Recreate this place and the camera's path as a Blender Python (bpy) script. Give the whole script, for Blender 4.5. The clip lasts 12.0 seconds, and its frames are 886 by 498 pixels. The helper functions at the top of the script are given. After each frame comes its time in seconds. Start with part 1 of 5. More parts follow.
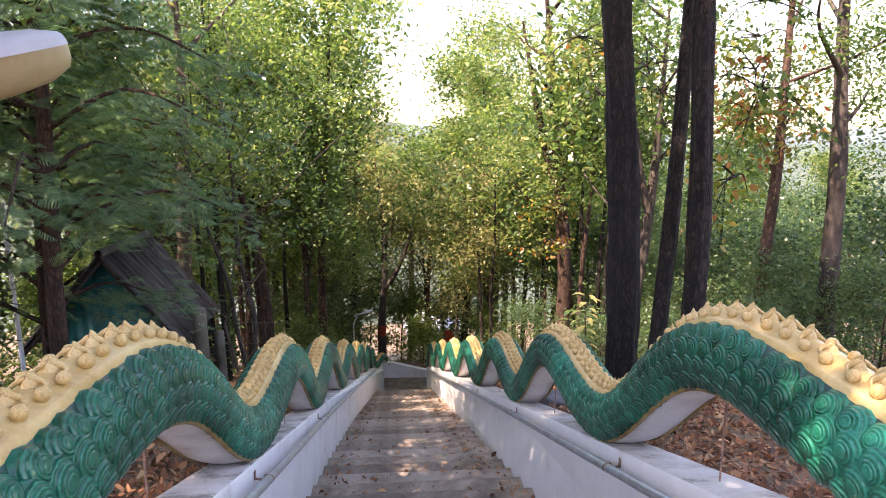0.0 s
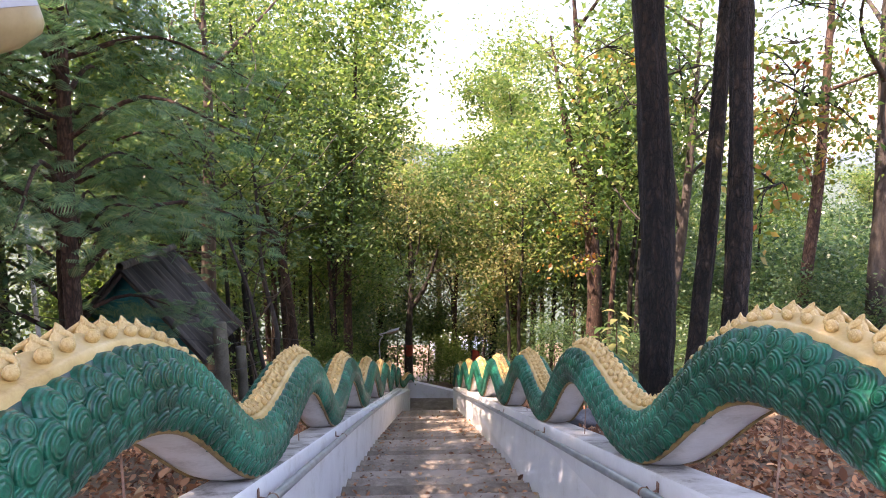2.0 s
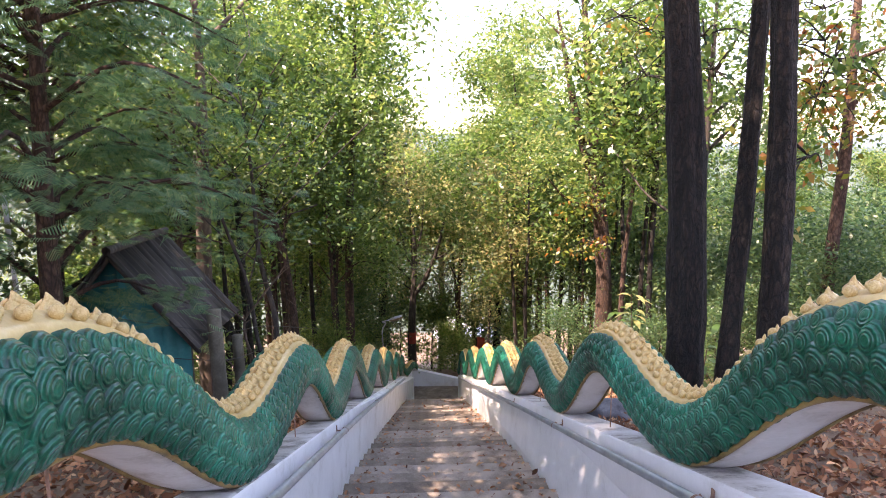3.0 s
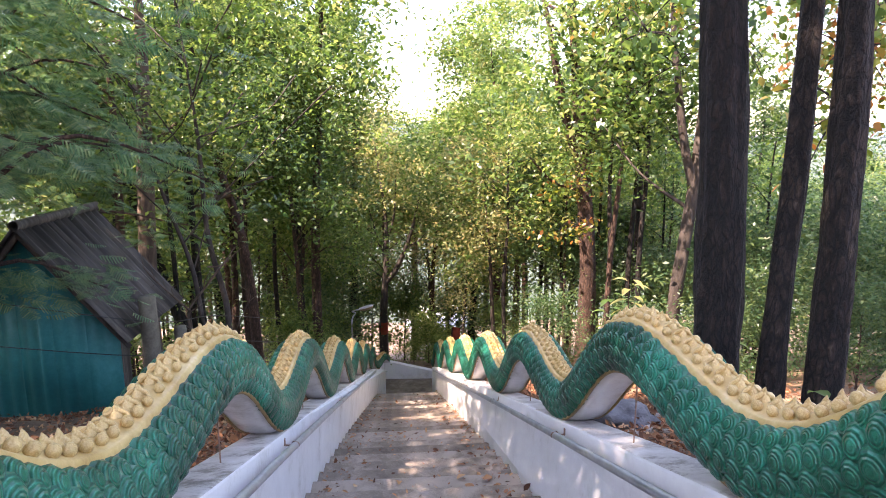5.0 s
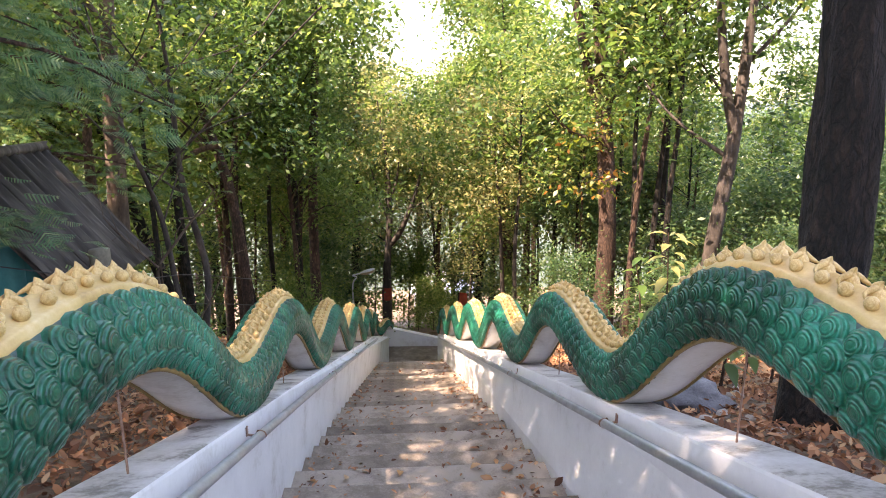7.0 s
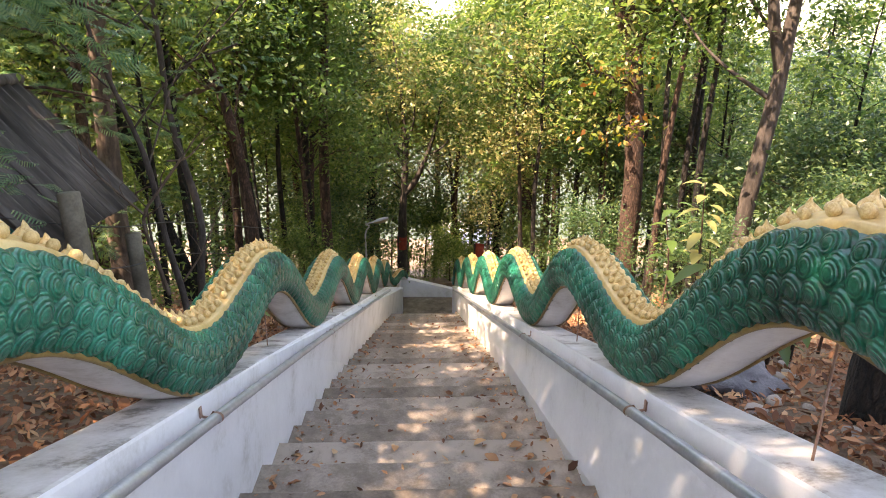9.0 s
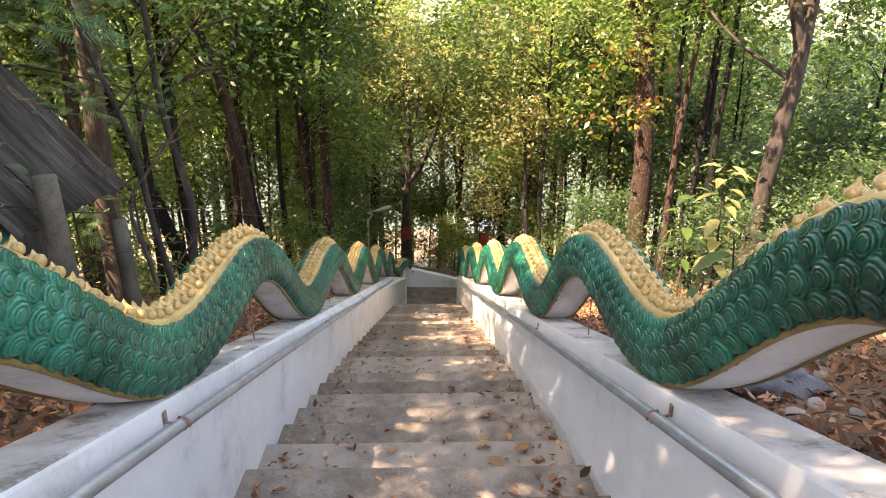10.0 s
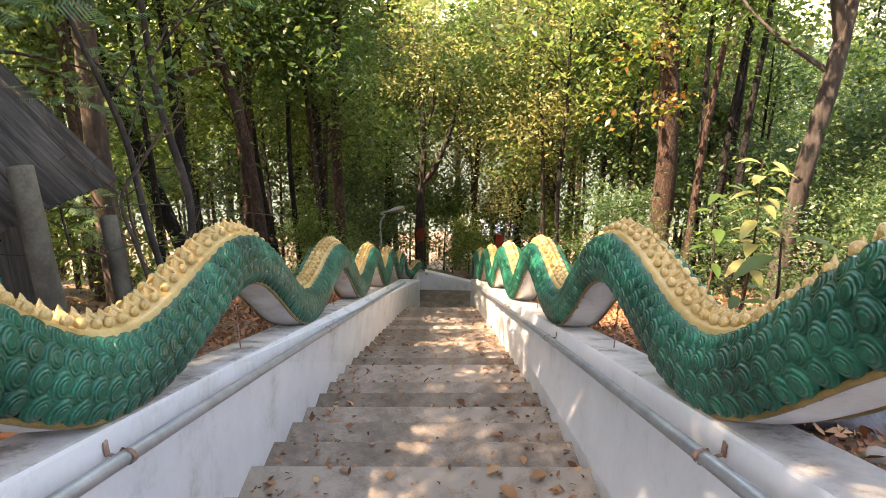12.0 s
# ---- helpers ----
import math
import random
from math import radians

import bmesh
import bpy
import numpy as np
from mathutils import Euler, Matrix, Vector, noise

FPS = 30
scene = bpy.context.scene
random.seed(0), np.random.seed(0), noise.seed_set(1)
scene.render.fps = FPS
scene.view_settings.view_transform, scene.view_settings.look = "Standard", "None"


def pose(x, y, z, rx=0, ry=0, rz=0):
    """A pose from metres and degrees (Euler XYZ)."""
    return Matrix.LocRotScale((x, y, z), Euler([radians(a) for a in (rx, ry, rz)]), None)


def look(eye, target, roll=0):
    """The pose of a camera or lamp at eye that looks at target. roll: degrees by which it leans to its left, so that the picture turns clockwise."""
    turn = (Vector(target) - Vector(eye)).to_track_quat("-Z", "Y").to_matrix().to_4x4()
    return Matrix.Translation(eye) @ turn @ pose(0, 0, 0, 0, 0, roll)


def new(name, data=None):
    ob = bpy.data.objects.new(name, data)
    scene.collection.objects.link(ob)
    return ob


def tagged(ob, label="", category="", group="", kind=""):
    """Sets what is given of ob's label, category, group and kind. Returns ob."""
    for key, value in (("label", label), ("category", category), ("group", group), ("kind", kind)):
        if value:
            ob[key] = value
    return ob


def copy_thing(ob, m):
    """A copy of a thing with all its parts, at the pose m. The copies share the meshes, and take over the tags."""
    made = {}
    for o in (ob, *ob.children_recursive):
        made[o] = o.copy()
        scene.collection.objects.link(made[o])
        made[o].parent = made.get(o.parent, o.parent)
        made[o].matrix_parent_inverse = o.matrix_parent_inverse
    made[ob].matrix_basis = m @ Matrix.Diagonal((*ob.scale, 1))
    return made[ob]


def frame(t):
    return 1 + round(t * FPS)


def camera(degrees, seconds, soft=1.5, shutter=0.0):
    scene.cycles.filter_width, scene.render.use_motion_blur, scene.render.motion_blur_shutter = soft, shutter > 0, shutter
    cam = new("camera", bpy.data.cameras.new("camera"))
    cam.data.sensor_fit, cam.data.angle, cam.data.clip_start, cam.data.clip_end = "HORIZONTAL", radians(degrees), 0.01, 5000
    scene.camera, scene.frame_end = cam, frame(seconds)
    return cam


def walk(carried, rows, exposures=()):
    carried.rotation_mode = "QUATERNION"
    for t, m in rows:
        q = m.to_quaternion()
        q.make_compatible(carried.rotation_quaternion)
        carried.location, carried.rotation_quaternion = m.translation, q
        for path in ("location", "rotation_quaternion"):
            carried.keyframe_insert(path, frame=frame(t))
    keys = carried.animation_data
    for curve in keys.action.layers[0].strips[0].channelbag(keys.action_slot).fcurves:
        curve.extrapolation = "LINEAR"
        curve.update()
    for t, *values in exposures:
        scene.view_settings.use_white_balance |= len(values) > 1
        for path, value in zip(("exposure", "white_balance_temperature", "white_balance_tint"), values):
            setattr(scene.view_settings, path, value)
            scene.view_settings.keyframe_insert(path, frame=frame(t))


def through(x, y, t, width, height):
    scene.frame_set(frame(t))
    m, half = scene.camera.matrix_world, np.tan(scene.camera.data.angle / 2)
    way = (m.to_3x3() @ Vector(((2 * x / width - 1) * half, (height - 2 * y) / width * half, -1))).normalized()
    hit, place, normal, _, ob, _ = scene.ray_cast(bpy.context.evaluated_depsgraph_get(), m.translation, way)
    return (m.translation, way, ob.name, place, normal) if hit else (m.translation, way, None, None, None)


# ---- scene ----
cam = camera(70.0, 12.0, soft=1.0)
PATH = [
    (0, (-0.27, -7.78, 4.14), (-0.109, -5.82, 3.774), 0.27),
    (0.5, (-0.263, -7.785, 4.139), (-0.12, -5.823, 3.777), -0.01),
    (1, (-0.268, -7.775, 4.14), (-0.138, -5.811, 3.79), -0.03),
    (1.5, (-0.259, -7.725, 4.129), (-0.156, -5.757, 3.792), 0),
    (2, (-0.197, -7.535, 3.983), (-0.125, -5.559, 3.683), -0.1),
    (2.5, (-0.178, -7.322, 3.921), (-0.115, -5.351, 3.587), -0.39),
    (3, (-0.241, -7.024, 3.812), (-0.175, -5.054, 3.474), -0.56),
    (5, (-0.222, -5.889, 3.456), (-0.071, -3.929, 3.087), -0.03),
    (5.5, (-0.192, -5.555, 3.347), (-0.039, -3.599, 2.96), 0.09),
    (6, (-0.266, -5.263, 3.197), (-0.122, -3.308, 2.803), -0.1),
    (6.5, (-0.262, -5.03, 3.143), (-0.125, -3.085, 2.7), -0.16),
    (7, (-0.187, -4.719, 2.994), (-0.052, -2.779, 2.527), 0.02),
    (9, (-0.019, -4.059, 2.831), (0.051, -2.16, 2.209), 0.3),
    (9.5, (-0.031, -3.869, 2.685), (0.03, -1.972, 2.054), 0.31),
    (10, (0.028, -3.711, 2.684), (0.081, -1.821, 2.033), 0.13),
    (10.5, (0.08, -3.606, 2.671), (0.114, -1.717, 2.017), -0.05),
    (11, (0.052, -3.427, 2.531), (0.078, -1.532, 1.893), -0.24),
    (11.5, (0.045, -3.315, 2.519), (0.056, -1.423, 1.872), -0.09),
    (12, (0.091, -3.256, 2.513), (0.094, -1.363, 1.869), 0.13),
]
walk(cam, [(t, look(eye, target, roll)) for t, eye, target, roll in PATH], [(0.0, 2.52, 7900.0, 32.0), (5.0, 2.88, 7600.0, 32.0), (6.5, 2.95, 8100.0, 29.0), (9.0, 2.96, 9000.0, 26.0), (12.0, 2.98, 9400.0, 25.0)])

# ---- sky and sun ----
SUN = Vector((-0.47, -0.27, 0.84)).normalized()
world = bpy.data.worlds.new("sky")
scene.world = world
world.use_nodes = True
_bg = world.node_tree.nodes["Background"]
_sky = world.node_tree.nodes.new("ShaderNodeTexSky")
_sky.sky_type = "NISHITA"
_sky.sun_disc = False
_sky.sun_elevation = math.asin(SUN.z)
_sky.sun_rotation = math.atan2(SUN.x, SUN.y)
_sky.air_density, _sky.dust_density = 1.0, 0.7
world.node_tree.links.new(_sky.outputs[0], _bg.inputs[0])
_bg.inputs[1].default_value = 0.15
_sun = new("sun", bpy.data.lights.new("sun", "SUN"))
_sun.data.energy, _sun.data.angle, _sun.data.color = 3.6, radians(0.5), (1.0, 0.93, 0.82)
_sun.matrix_world = look((0, 0, 30), Vector((0, 0, 30)) - SUN)

# ---- materials ----
MATS = {}


def nodes_of(name):
    m = bpy.data.materials.new(name)
    m.use_nodes = True
    nt = m.node_tree
    return m, nt, nt.nodes["Principled BSDF"]


def add(nt, kind, **inputs):
    n = nt.nodes.new(kind)
    for key, value in inputs.items():
        n.inputs[key.replace("_", " ")].default_value = value
    return n


def ramp(nt, source, stops):
    r = nt.nodes.new("ShaderNodeValToRGB")
    e = r.color_ramp.elements
    while len(e) < len(stops):
        e.new(0.5)
    for item, (p, c) in zip(e, stops):
        item.position, item.color = p, (*c, 1)
    nt.links.new(source, r.inputs[0])
    return r.outputs[0]


def surface(name, stops, scale=3.0, fine=40.0, rough=0.7, bump=0.3, metal=0.0, distance=0.01, spread=0.1, spec=0.5, coat=0.0, coords="Object", stretch=(1, 1, 1), cracks=0.0):
    """Noise-driven colour at two scales with fine relief; each object a little different."""
    m, nt, p = nodes_of(name)
    co = nt.nodes.new("ShaderNodeTexCoord")
    mp = nt.nodes.new("ShaderNodeMapping")
    mp.inputs["Scale"].default_value = stretch
    nt.links.new(co.outputs[coords], mp.inputs[0])
    big = add(nt, "ShaderNodeTexNoise", Scale=scale, Detail=6.0, Roughness=0.62)
    small = add(nt, "ShaderNodeTexNoise", Scale=fine, Detail=4.0, Roughness=0.7)
    for n in (big, small):
        nt.links.new(mp.outputs[0], n.inputs["Vector"])
    info = nt.nodes.new("ShaderNodeObjectInfo")
    a = add(nt, "ShaderNodeMath")
    a.operation = "MULTIPLY_ADD"
    nt.links.new(small.outputs[0], a.inputs[0])
    a.inputs[1].default_value = 0.35
    nt.links.new(big.outputs[0], a.inputs[2])
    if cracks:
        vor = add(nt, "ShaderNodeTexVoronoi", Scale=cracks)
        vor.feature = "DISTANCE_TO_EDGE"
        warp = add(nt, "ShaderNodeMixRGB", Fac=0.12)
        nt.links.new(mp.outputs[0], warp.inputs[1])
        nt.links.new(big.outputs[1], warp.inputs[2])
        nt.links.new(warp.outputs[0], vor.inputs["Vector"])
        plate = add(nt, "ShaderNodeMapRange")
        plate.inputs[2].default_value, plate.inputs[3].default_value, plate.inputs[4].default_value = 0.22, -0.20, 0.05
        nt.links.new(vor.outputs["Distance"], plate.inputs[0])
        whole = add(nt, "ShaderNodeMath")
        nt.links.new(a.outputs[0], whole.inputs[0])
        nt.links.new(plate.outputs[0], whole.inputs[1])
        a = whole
    b = add(nt, "ShaderNodeMath")
    b.operation = "MULTIPLY_ADD"
    nt.links.new(info.outputs["Random"], b.inputs[0])
    b.inputs[1].default_value = spread
    nt.links.new(a.outputs[0], b.inputs[2])
    c = add(nt, "ShaderNodeMapRange")
    c.inputs[1].default_value, c.inputs[2].default_value = 0.42, 0.98
    nt.links.new(b.outputs[0], c.inputs[0])
    nt.links.new(ramp(nt, c.outputs[0], stops), p.inputs["Base Color"])
    p.inputs["Roughness"].default_value = rough
    p.inputs["Metallic"].default_value = metal
    p.inputs["Specular IOR Level"].default_value = spec
    p.inputs["Coat Weight"].default_value = coat
    p.inputs["Coat Roughness"].default_value = 0.25
    bp = add(nt, "ShaderNodeBump", Strength=bump, Distance=distance)
    nt.links.new(a.outputs[0], bp.inputs["Height"])
    nt.links.new(bp.outputs[0], p.inputs["Normal"])
    MATS[name] = m
    return m


def leaf_surface(name, stops, through=0.45, rough=0.45, spec=0.4):
    m, nt, p = nodes_of(name)
    geo = nt.nodes.new("ShaderNodeNewGeometry")
    info = nt.nodes.new("ShaderNodeObjectInfo")
    k = add(nt, "ShaderNodeMath")
    k.operation = "MULTIPLY_ADD"
    nt.links.new(info.outputs["Random"], k.inputs[0])
    k.inputs[1].default_value = 0.3
    nt.links.new(geo.outputs["Random Per Island"], k.inputs[2])
    k2 = add(nt, "ShaderNodeMath")
    k2.operation = "SUBTRACT"
    nt.links.new(k.outputs[0], k2.inputs[0])
    k2.inputs[1].default_value = 0.15
    col = ramp(nt, k2.outputs[0], stops)
    nt.links.new(col, p.inputs["Base Color"])
    p.inputs["Roughness"].default_value = rough
    p.inputs["Specular IOR Level"].default_value = spec
    t = nt.nodes.new("ShaderNodeBsdfTranslucent")
    hsv = add(nt, "ShaderNodeHueSaturation", Hue=0.48, Saturation=1.1, Value=1.5)
    nt.links.new(col, hsv.inputs["Color"])
    nt.links.new(hsv.outputs[0], t.inputs[0])
    mix = nt.nodes.new("ShaderNodeMixShader")
    mix.inputs[0].default_value = through
    nt.links.new(p.outputs[0], mix.inputs[1])
    nt.links.new(t.outputs[0], mix.inputs[2])
    nt.links.new(mix.outputs[0], nt.nodes["Material Output"].inputs[0])
    MATS[name] = m
    return m


def scale_surface():
    """Glossy green paint with grooved rings on every scale; groove shade is painted in, ridges paler."""
    m, nt, p = nodes_of("scale_paint")
    uv = nt.nodes.new("ShaderNodeUVMap")
    sep = nt.nodes.new("ShaderNodeSeparateXYZ")
    nt.links.new(uv.outputs[0], sep.inputs[0])
    co = nt.nodes.new("ShaderNodeNewGeometry")
    noise_big = add(nt, "ShaderNodeTexNoise", Scale=2.2, Detail=4.0)
    noise_small = add(nt, "ShaderNodeTexNoise", Scale=60.0, Detail=4.0, Roughness=0.7)
    nt.links.new(co.outputs["Position"], noise_big.inputs["Vector"])
    nt.links.new(co.outputs["Position"], noise_small.inputs["Vector"])
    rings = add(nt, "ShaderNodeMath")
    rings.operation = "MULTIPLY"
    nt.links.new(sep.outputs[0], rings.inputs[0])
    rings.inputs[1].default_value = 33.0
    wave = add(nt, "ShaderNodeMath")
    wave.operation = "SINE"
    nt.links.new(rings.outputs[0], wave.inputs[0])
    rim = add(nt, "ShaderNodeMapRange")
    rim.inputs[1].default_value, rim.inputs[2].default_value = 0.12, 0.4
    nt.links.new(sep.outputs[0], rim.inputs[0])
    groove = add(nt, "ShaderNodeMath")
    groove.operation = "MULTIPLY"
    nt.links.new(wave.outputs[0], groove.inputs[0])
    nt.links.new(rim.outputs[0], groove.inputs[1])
    # adds painted groove shade and paler ridges to the random paint tone
    shaded_tone = add(nt, "ShaderNodeMath")
    shaded_tone.operation = "MULTIPLY_ADD"
    nt.links.new(groove.outputs[0], shaded_tone.inputs[0])
    shaded_tone.inputs[1].default_value = 0.075
    s = add(nt, "ShaderNodeMath")
    s.operation = "MULTIPLY_ADD"
    nt.links.new(noise_small.outputs[0], s.inputs[0])
    s.inputs[1].default_value = 0.55
    nt.links.new(noise_big.outputs[0], s.inputs[2])
    nt.links.new(s.outputs[0], shaded_tone.inputs[2])
    c = ramp(nt, shaded_tone.outputs[0], [(0.45, (0.0, 0.016, 0.009)), (0.68, (0.0, 0.075, 0.043)), (0.90, (0.0, 0.150, 0.090)), (1.0, (0.002, 0.25, 0.160))])
    nt.links.new(c, p.inputs["Base Color"])
    p.inputs["Roughness"].default_value = 0.4
    p.inputs["Specular IOR Level"].default_value = 0.12
    p.inputs["Coat Weight"].default_value = 0.6
    p.inputs["Coat Roughness"].default_value = 0.06
    relief = add(nt, "ShaderNodeMath")
    relief.operation = "MULTIPLY_ADD"
    nt.links.new(groove.outputs[0], relief.inputs[0])
    relief.inputs[1].default_value = 0.12
    grain = add(nt, "ShaderNodeMath")
    grain.operation = "MULTIPLY"
    nt.links.new(noise_small.outputs[0], grain.inputs[0])
    grain.inputs[1].default_value = 0.06
    nt.links.new(grain.outputs[0], relief.inputs[2])
    bp = add(nt, "ShaderNodeBump", Strength=1.0, Distance=0.02)
    nt.links.new(relief.outputs[0], bp.inputs["Height"])
    nt.links.new(bp.outputs[0], p.inputs["Normal"])
    nt.links.new(bp.outputs[0], p.inputs["Coat Normal"])
    MATS["scale_paint"] = m


surface("concrete", [(0.0, (0.055, 0.042, 0.031)), (0.3, (0.120, 0.091, 0.066)), (0.65, (0.20, 0.158, 0.120)), (1.0, (0.33, 0.27, 0.215))], 3.4, 48, 0.9, 0.7, distance=0.012, spread=0.28)
surface("white_wall", [(0.0, (0.40, 0.38, 0.34)), (0.2, (0.64, 0.63, 0.61)), (0.45, (0.76, 0.76, 0.76)), (1.0, (0.84, 0.84, 0.84))], 2.2, 26, 0.62, 0.25, distance=0.01)
surface("wall_top", [(0.0, (0.10, 0.095, 0.085)), (0.3, (0.30, 0.28, 0.25)), (0.5, (0.56, 0.54, 0.51)), (1.0, (0.74, 0.73, 0.72))], 4.2, 34, 0.75, 0.4, distance=0.01)
surface("belly_white", [(0.0, (0.26, 0.23, 0.20)), (0.25, (0.50, 0.46, 0.42)), (0.55, (0.66, 0.63, 0.60)), (1.0, (0.76, 0.74, 0.72))], 4.0, 40, 0.6, 0.25)
surface("body_green", [(0.0, (0.0, 0.012, 0.007)), (0.5, (0.0, 0.035, 0.02)), (1.0, (0.004, 0.08, 0.05))], 3.0, 50, 0.36, 0.4)
surface("gold_paint", [(0.0, (0.26, 0.14, 0.035)), (0.3, (0.48, 0.30, 0.10)), (0.65, (0.60, 0.415, 0.17)), (1.0, (0.70, 0.54, 0.28))], 4.0, 45, 0.42, 0.3, spec=0.5)
surface("gold_trim", [(0.0, (0.07, 0.04, 0.012)), (0.4, (0.19, 0.115, 0.032)), (1.0, (0.38, 0.25, 0.08))], 6.0, 50, 0.5, 0.4)
surface("galvanised", [(0.0, (0.30, 0.32, 0.34)), (0.6, (0.44, 0.46, 0.49)), (1.0, (0.55, 0.57, 0.60))], 6.0, 60, 0.42, 0.15, metal=0.75)
surface("rust", [(0.0, (0.13, 0.06, 0.04)), (0.6, (0.30, 0.17, 0.12)), (1.0, (0.42, 0.30, 0.24))], 14.0, 70, 0.8, 0.4)
surface("soil", [(0.0, (0.05, 0.03, 0.018)), (0.4, (0.12, 0.075, 0.045)), (0.75, (0.20, 0.13, 0.08)), (1.0, (0.28, 0.20, 0.13))], 2.5, 30, 0.95, 0.8, distance=0.05)
surface("plain_fields", [(0.0, (0.030, 0.048, 0.036)), (0.5, (0.048, 0.072, 0.050)), (1.0, (0.08, 0.10, 0.072))], 0.02, 0.3, 0.95, 0.0)
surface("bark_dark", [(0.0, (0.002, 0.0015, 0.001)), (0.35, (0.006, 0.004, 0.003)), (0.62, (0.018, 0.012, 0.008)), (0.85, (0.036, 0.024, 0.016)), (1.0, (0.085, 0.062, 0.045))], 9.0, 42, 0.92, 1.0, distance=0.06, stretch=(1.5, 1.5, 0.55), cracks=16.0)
surface("bark_red", [(0.0, (0.016, 0.008, 0.005)), (0.45, (0.05, 0.025, 0.016)), (1.0, (0.13, 0.078, 0.055))], 7.0, 38, 0.9, 0.9, distance=0.03, stretch=(1.5, 1.5, 0.55), cracks=18.0)
surface("bark_grey", [(0.0, (0.010, 0.007, 0.005)), (0.45, (0.032, 0.024, 0.019)), (1.0, (0.09, 0.072, 0.060))], 6.0, 30, 0.9, 0.8, distance=0.02, stretch=(1.5, 1.5, 0.5))
surface("bark_tan", [(0.0, (0.025, 0.016, 0.011)), (0.45, (0.075, 0.050, 0.036)), (1.0, (0.18, 0.135, 0.10))], 7.0, 30, 0.9, 0.7, distance=0.02, stretch=(1.5, 1.5, 0.5))
surface("teal_sheet", [(0.0, (0.0, 0.10, 0.10)), (0.6, (0.005, 0.19, 0.18)), (1.0, (0.03, 0.26, 0.25))], 1.2, 20, 0.5, 0.15)
# noise stretched into streaks paints sunlit and shaded ribs into the sheet's colour
surface("roof_sheet", [(0.0, (0.012, 0.010, 0.009)), (0.4, (0.038, 0.032, 0.028)), (0.7, (0.09, 0.078, 0.068)), (1.0, (0.20, 0.175, 0.155))], 3.2, 9, 0.8, 0.5, stretch=(0.35, 4.5, 0.35))
surface("post_concrete", [(0.0, (0.045, 0.038, 0.026)), (0.5, (0.11, 0.095, 0.068)), (1.0, (0.21, 0.185, 0.14))], 3.0, 40, 0.9, 0.5)
surface("lamp_shell", [(0.0, (0.26, 0.26, 0.26)), (1.0, (0.40, 0.40, 0.40))], 4.0, 60, 0.4, 0.1)
surface("lamp_diffuser", [(0.0, (0.19, 0.14, 0.065)), (0.5, (0.27, 0.21, 0.105)), (1.0, (0.36, 0.29, 0.16))], 3.0, 30, 0.35, 0.1)
surface("red_cloth", [(0.0, (0.14, 0.015, 0.008)), (1.0, (0.34, 0.05, 0.02))], 8.0, 60, 0.85, 0.4)
surface("cable_black", [(0.0, (0.01, 0.01, 0.01)), (1.0, (0.03, 0.03, 0.03))], 8.0, 60, 0.6, 0.1)
surface("rock_grey", [(0.0, (0.05, 0.05, 0.055)), (0.5, (0.12, 0.12, 0.13)), (1.0, (0.24, 0.24, 0.25))], 6.0, 40, 0.9, 0.9, distance=0.03)
surface("pebble_pale", [(0.0, (0.14, 0.115, 0.09)), (1.0, (0.32, 0.28, 0.24))], 9.0, 50, 0.85, 0.4, spread=0.5)
surface("white_roof", [(0.0, (0.70, 0.72, 0.75)), (1.0, (0.86, 0.87, 0.88))], 1.0, 12, 0.5, 0.1)
leaf_surface("leaf_feather", [(0.0, (0.046, 0.118, 0.064)), (0.5, (0.098, 0.205, 0.105)), (0.9, (0.155, 0.26, 0.118)), (1.0, (0.22, 0.29, 0.14))], 0.5)
leaf_surface("leaf_green", [(0.0, (0.024, 0.062, 0.020)), (0.45, (0.062, 0.132, 0.036)), (0.85, (0.125, 0.20, 0.052)), (1.0, (0.22, 0.25, 0.08))], 0.55, 0.32, 0.55)
leaf_surface("leaf_bright", [(0.0, (0.045, 0.10, 0.026)), (0.45, (0.100, 0.18, 0.048)), (0.85, (0.175, 0.255, 0.075)), (1.0, (0.30, 0.32, 0.13))], 0.55)
leaf_surface("leaf_dark", [(0.0, (0.024, 0.062, 0.027)), (0.5, (0.056, 0.120, 0.046)), (1.0, (0.125, 0.18, 0.065))], 0.5, 0.38, 0.4)
leaf_surface("leaf_yellow", [(0.0, (0.12, 0.16, 0.06)), (0.5, (0.24, 0.26, 0.10)), (0.85, (0.36, 0.33, 0.14)), (1.0, (0.40, 0.30, 0.13))], 0.5)
leaf_surface("leaf_autumn", [(0.0, (0.06, 0.11, 0.02)), (0.35, (0.14, 0.17, 0.03)), (0.6, (0.28, 0.22, 0.06)), (0.82, (0.32, 0.16, 0.05)), (1.0, (0.26, 0.10, 0.04))], 0.5)
leaf_surface("leaf_litter", [(0.0, (0.08, 0.032, 0.016)), (0.35, (0.21, 0.088, 0.042)), (0.65, (0.34, 0.150, 0.070)), (0.88, (0.44, 0.225, 0.115)), (1.0, (0.52, 0.36, 0.20))], 0.08, 0.7, 0.3)
scale_surface()

# ---- building helpers ----
TILT = radians(19.3)
CT, ST = math.cos(TILT), math.sin(TILT)
SLOPE = math.tan(TILT)
RUN, RISE = 0.4823, 0.1689
HALF = 1.075


def drawn_in(y):
    """How far the flight's sides draw in towards its foot."""
    return 0.013 * np.clip(y, 0, None) + 0.16 * np.clip(np.asarray(y) - 13.8, 0, None)


def sn(x, s, n):
    """A place by its way down the flight and its height square to the flight."""
    return Vector((x, s * CT + n * ST, -s * ST + n * CT))


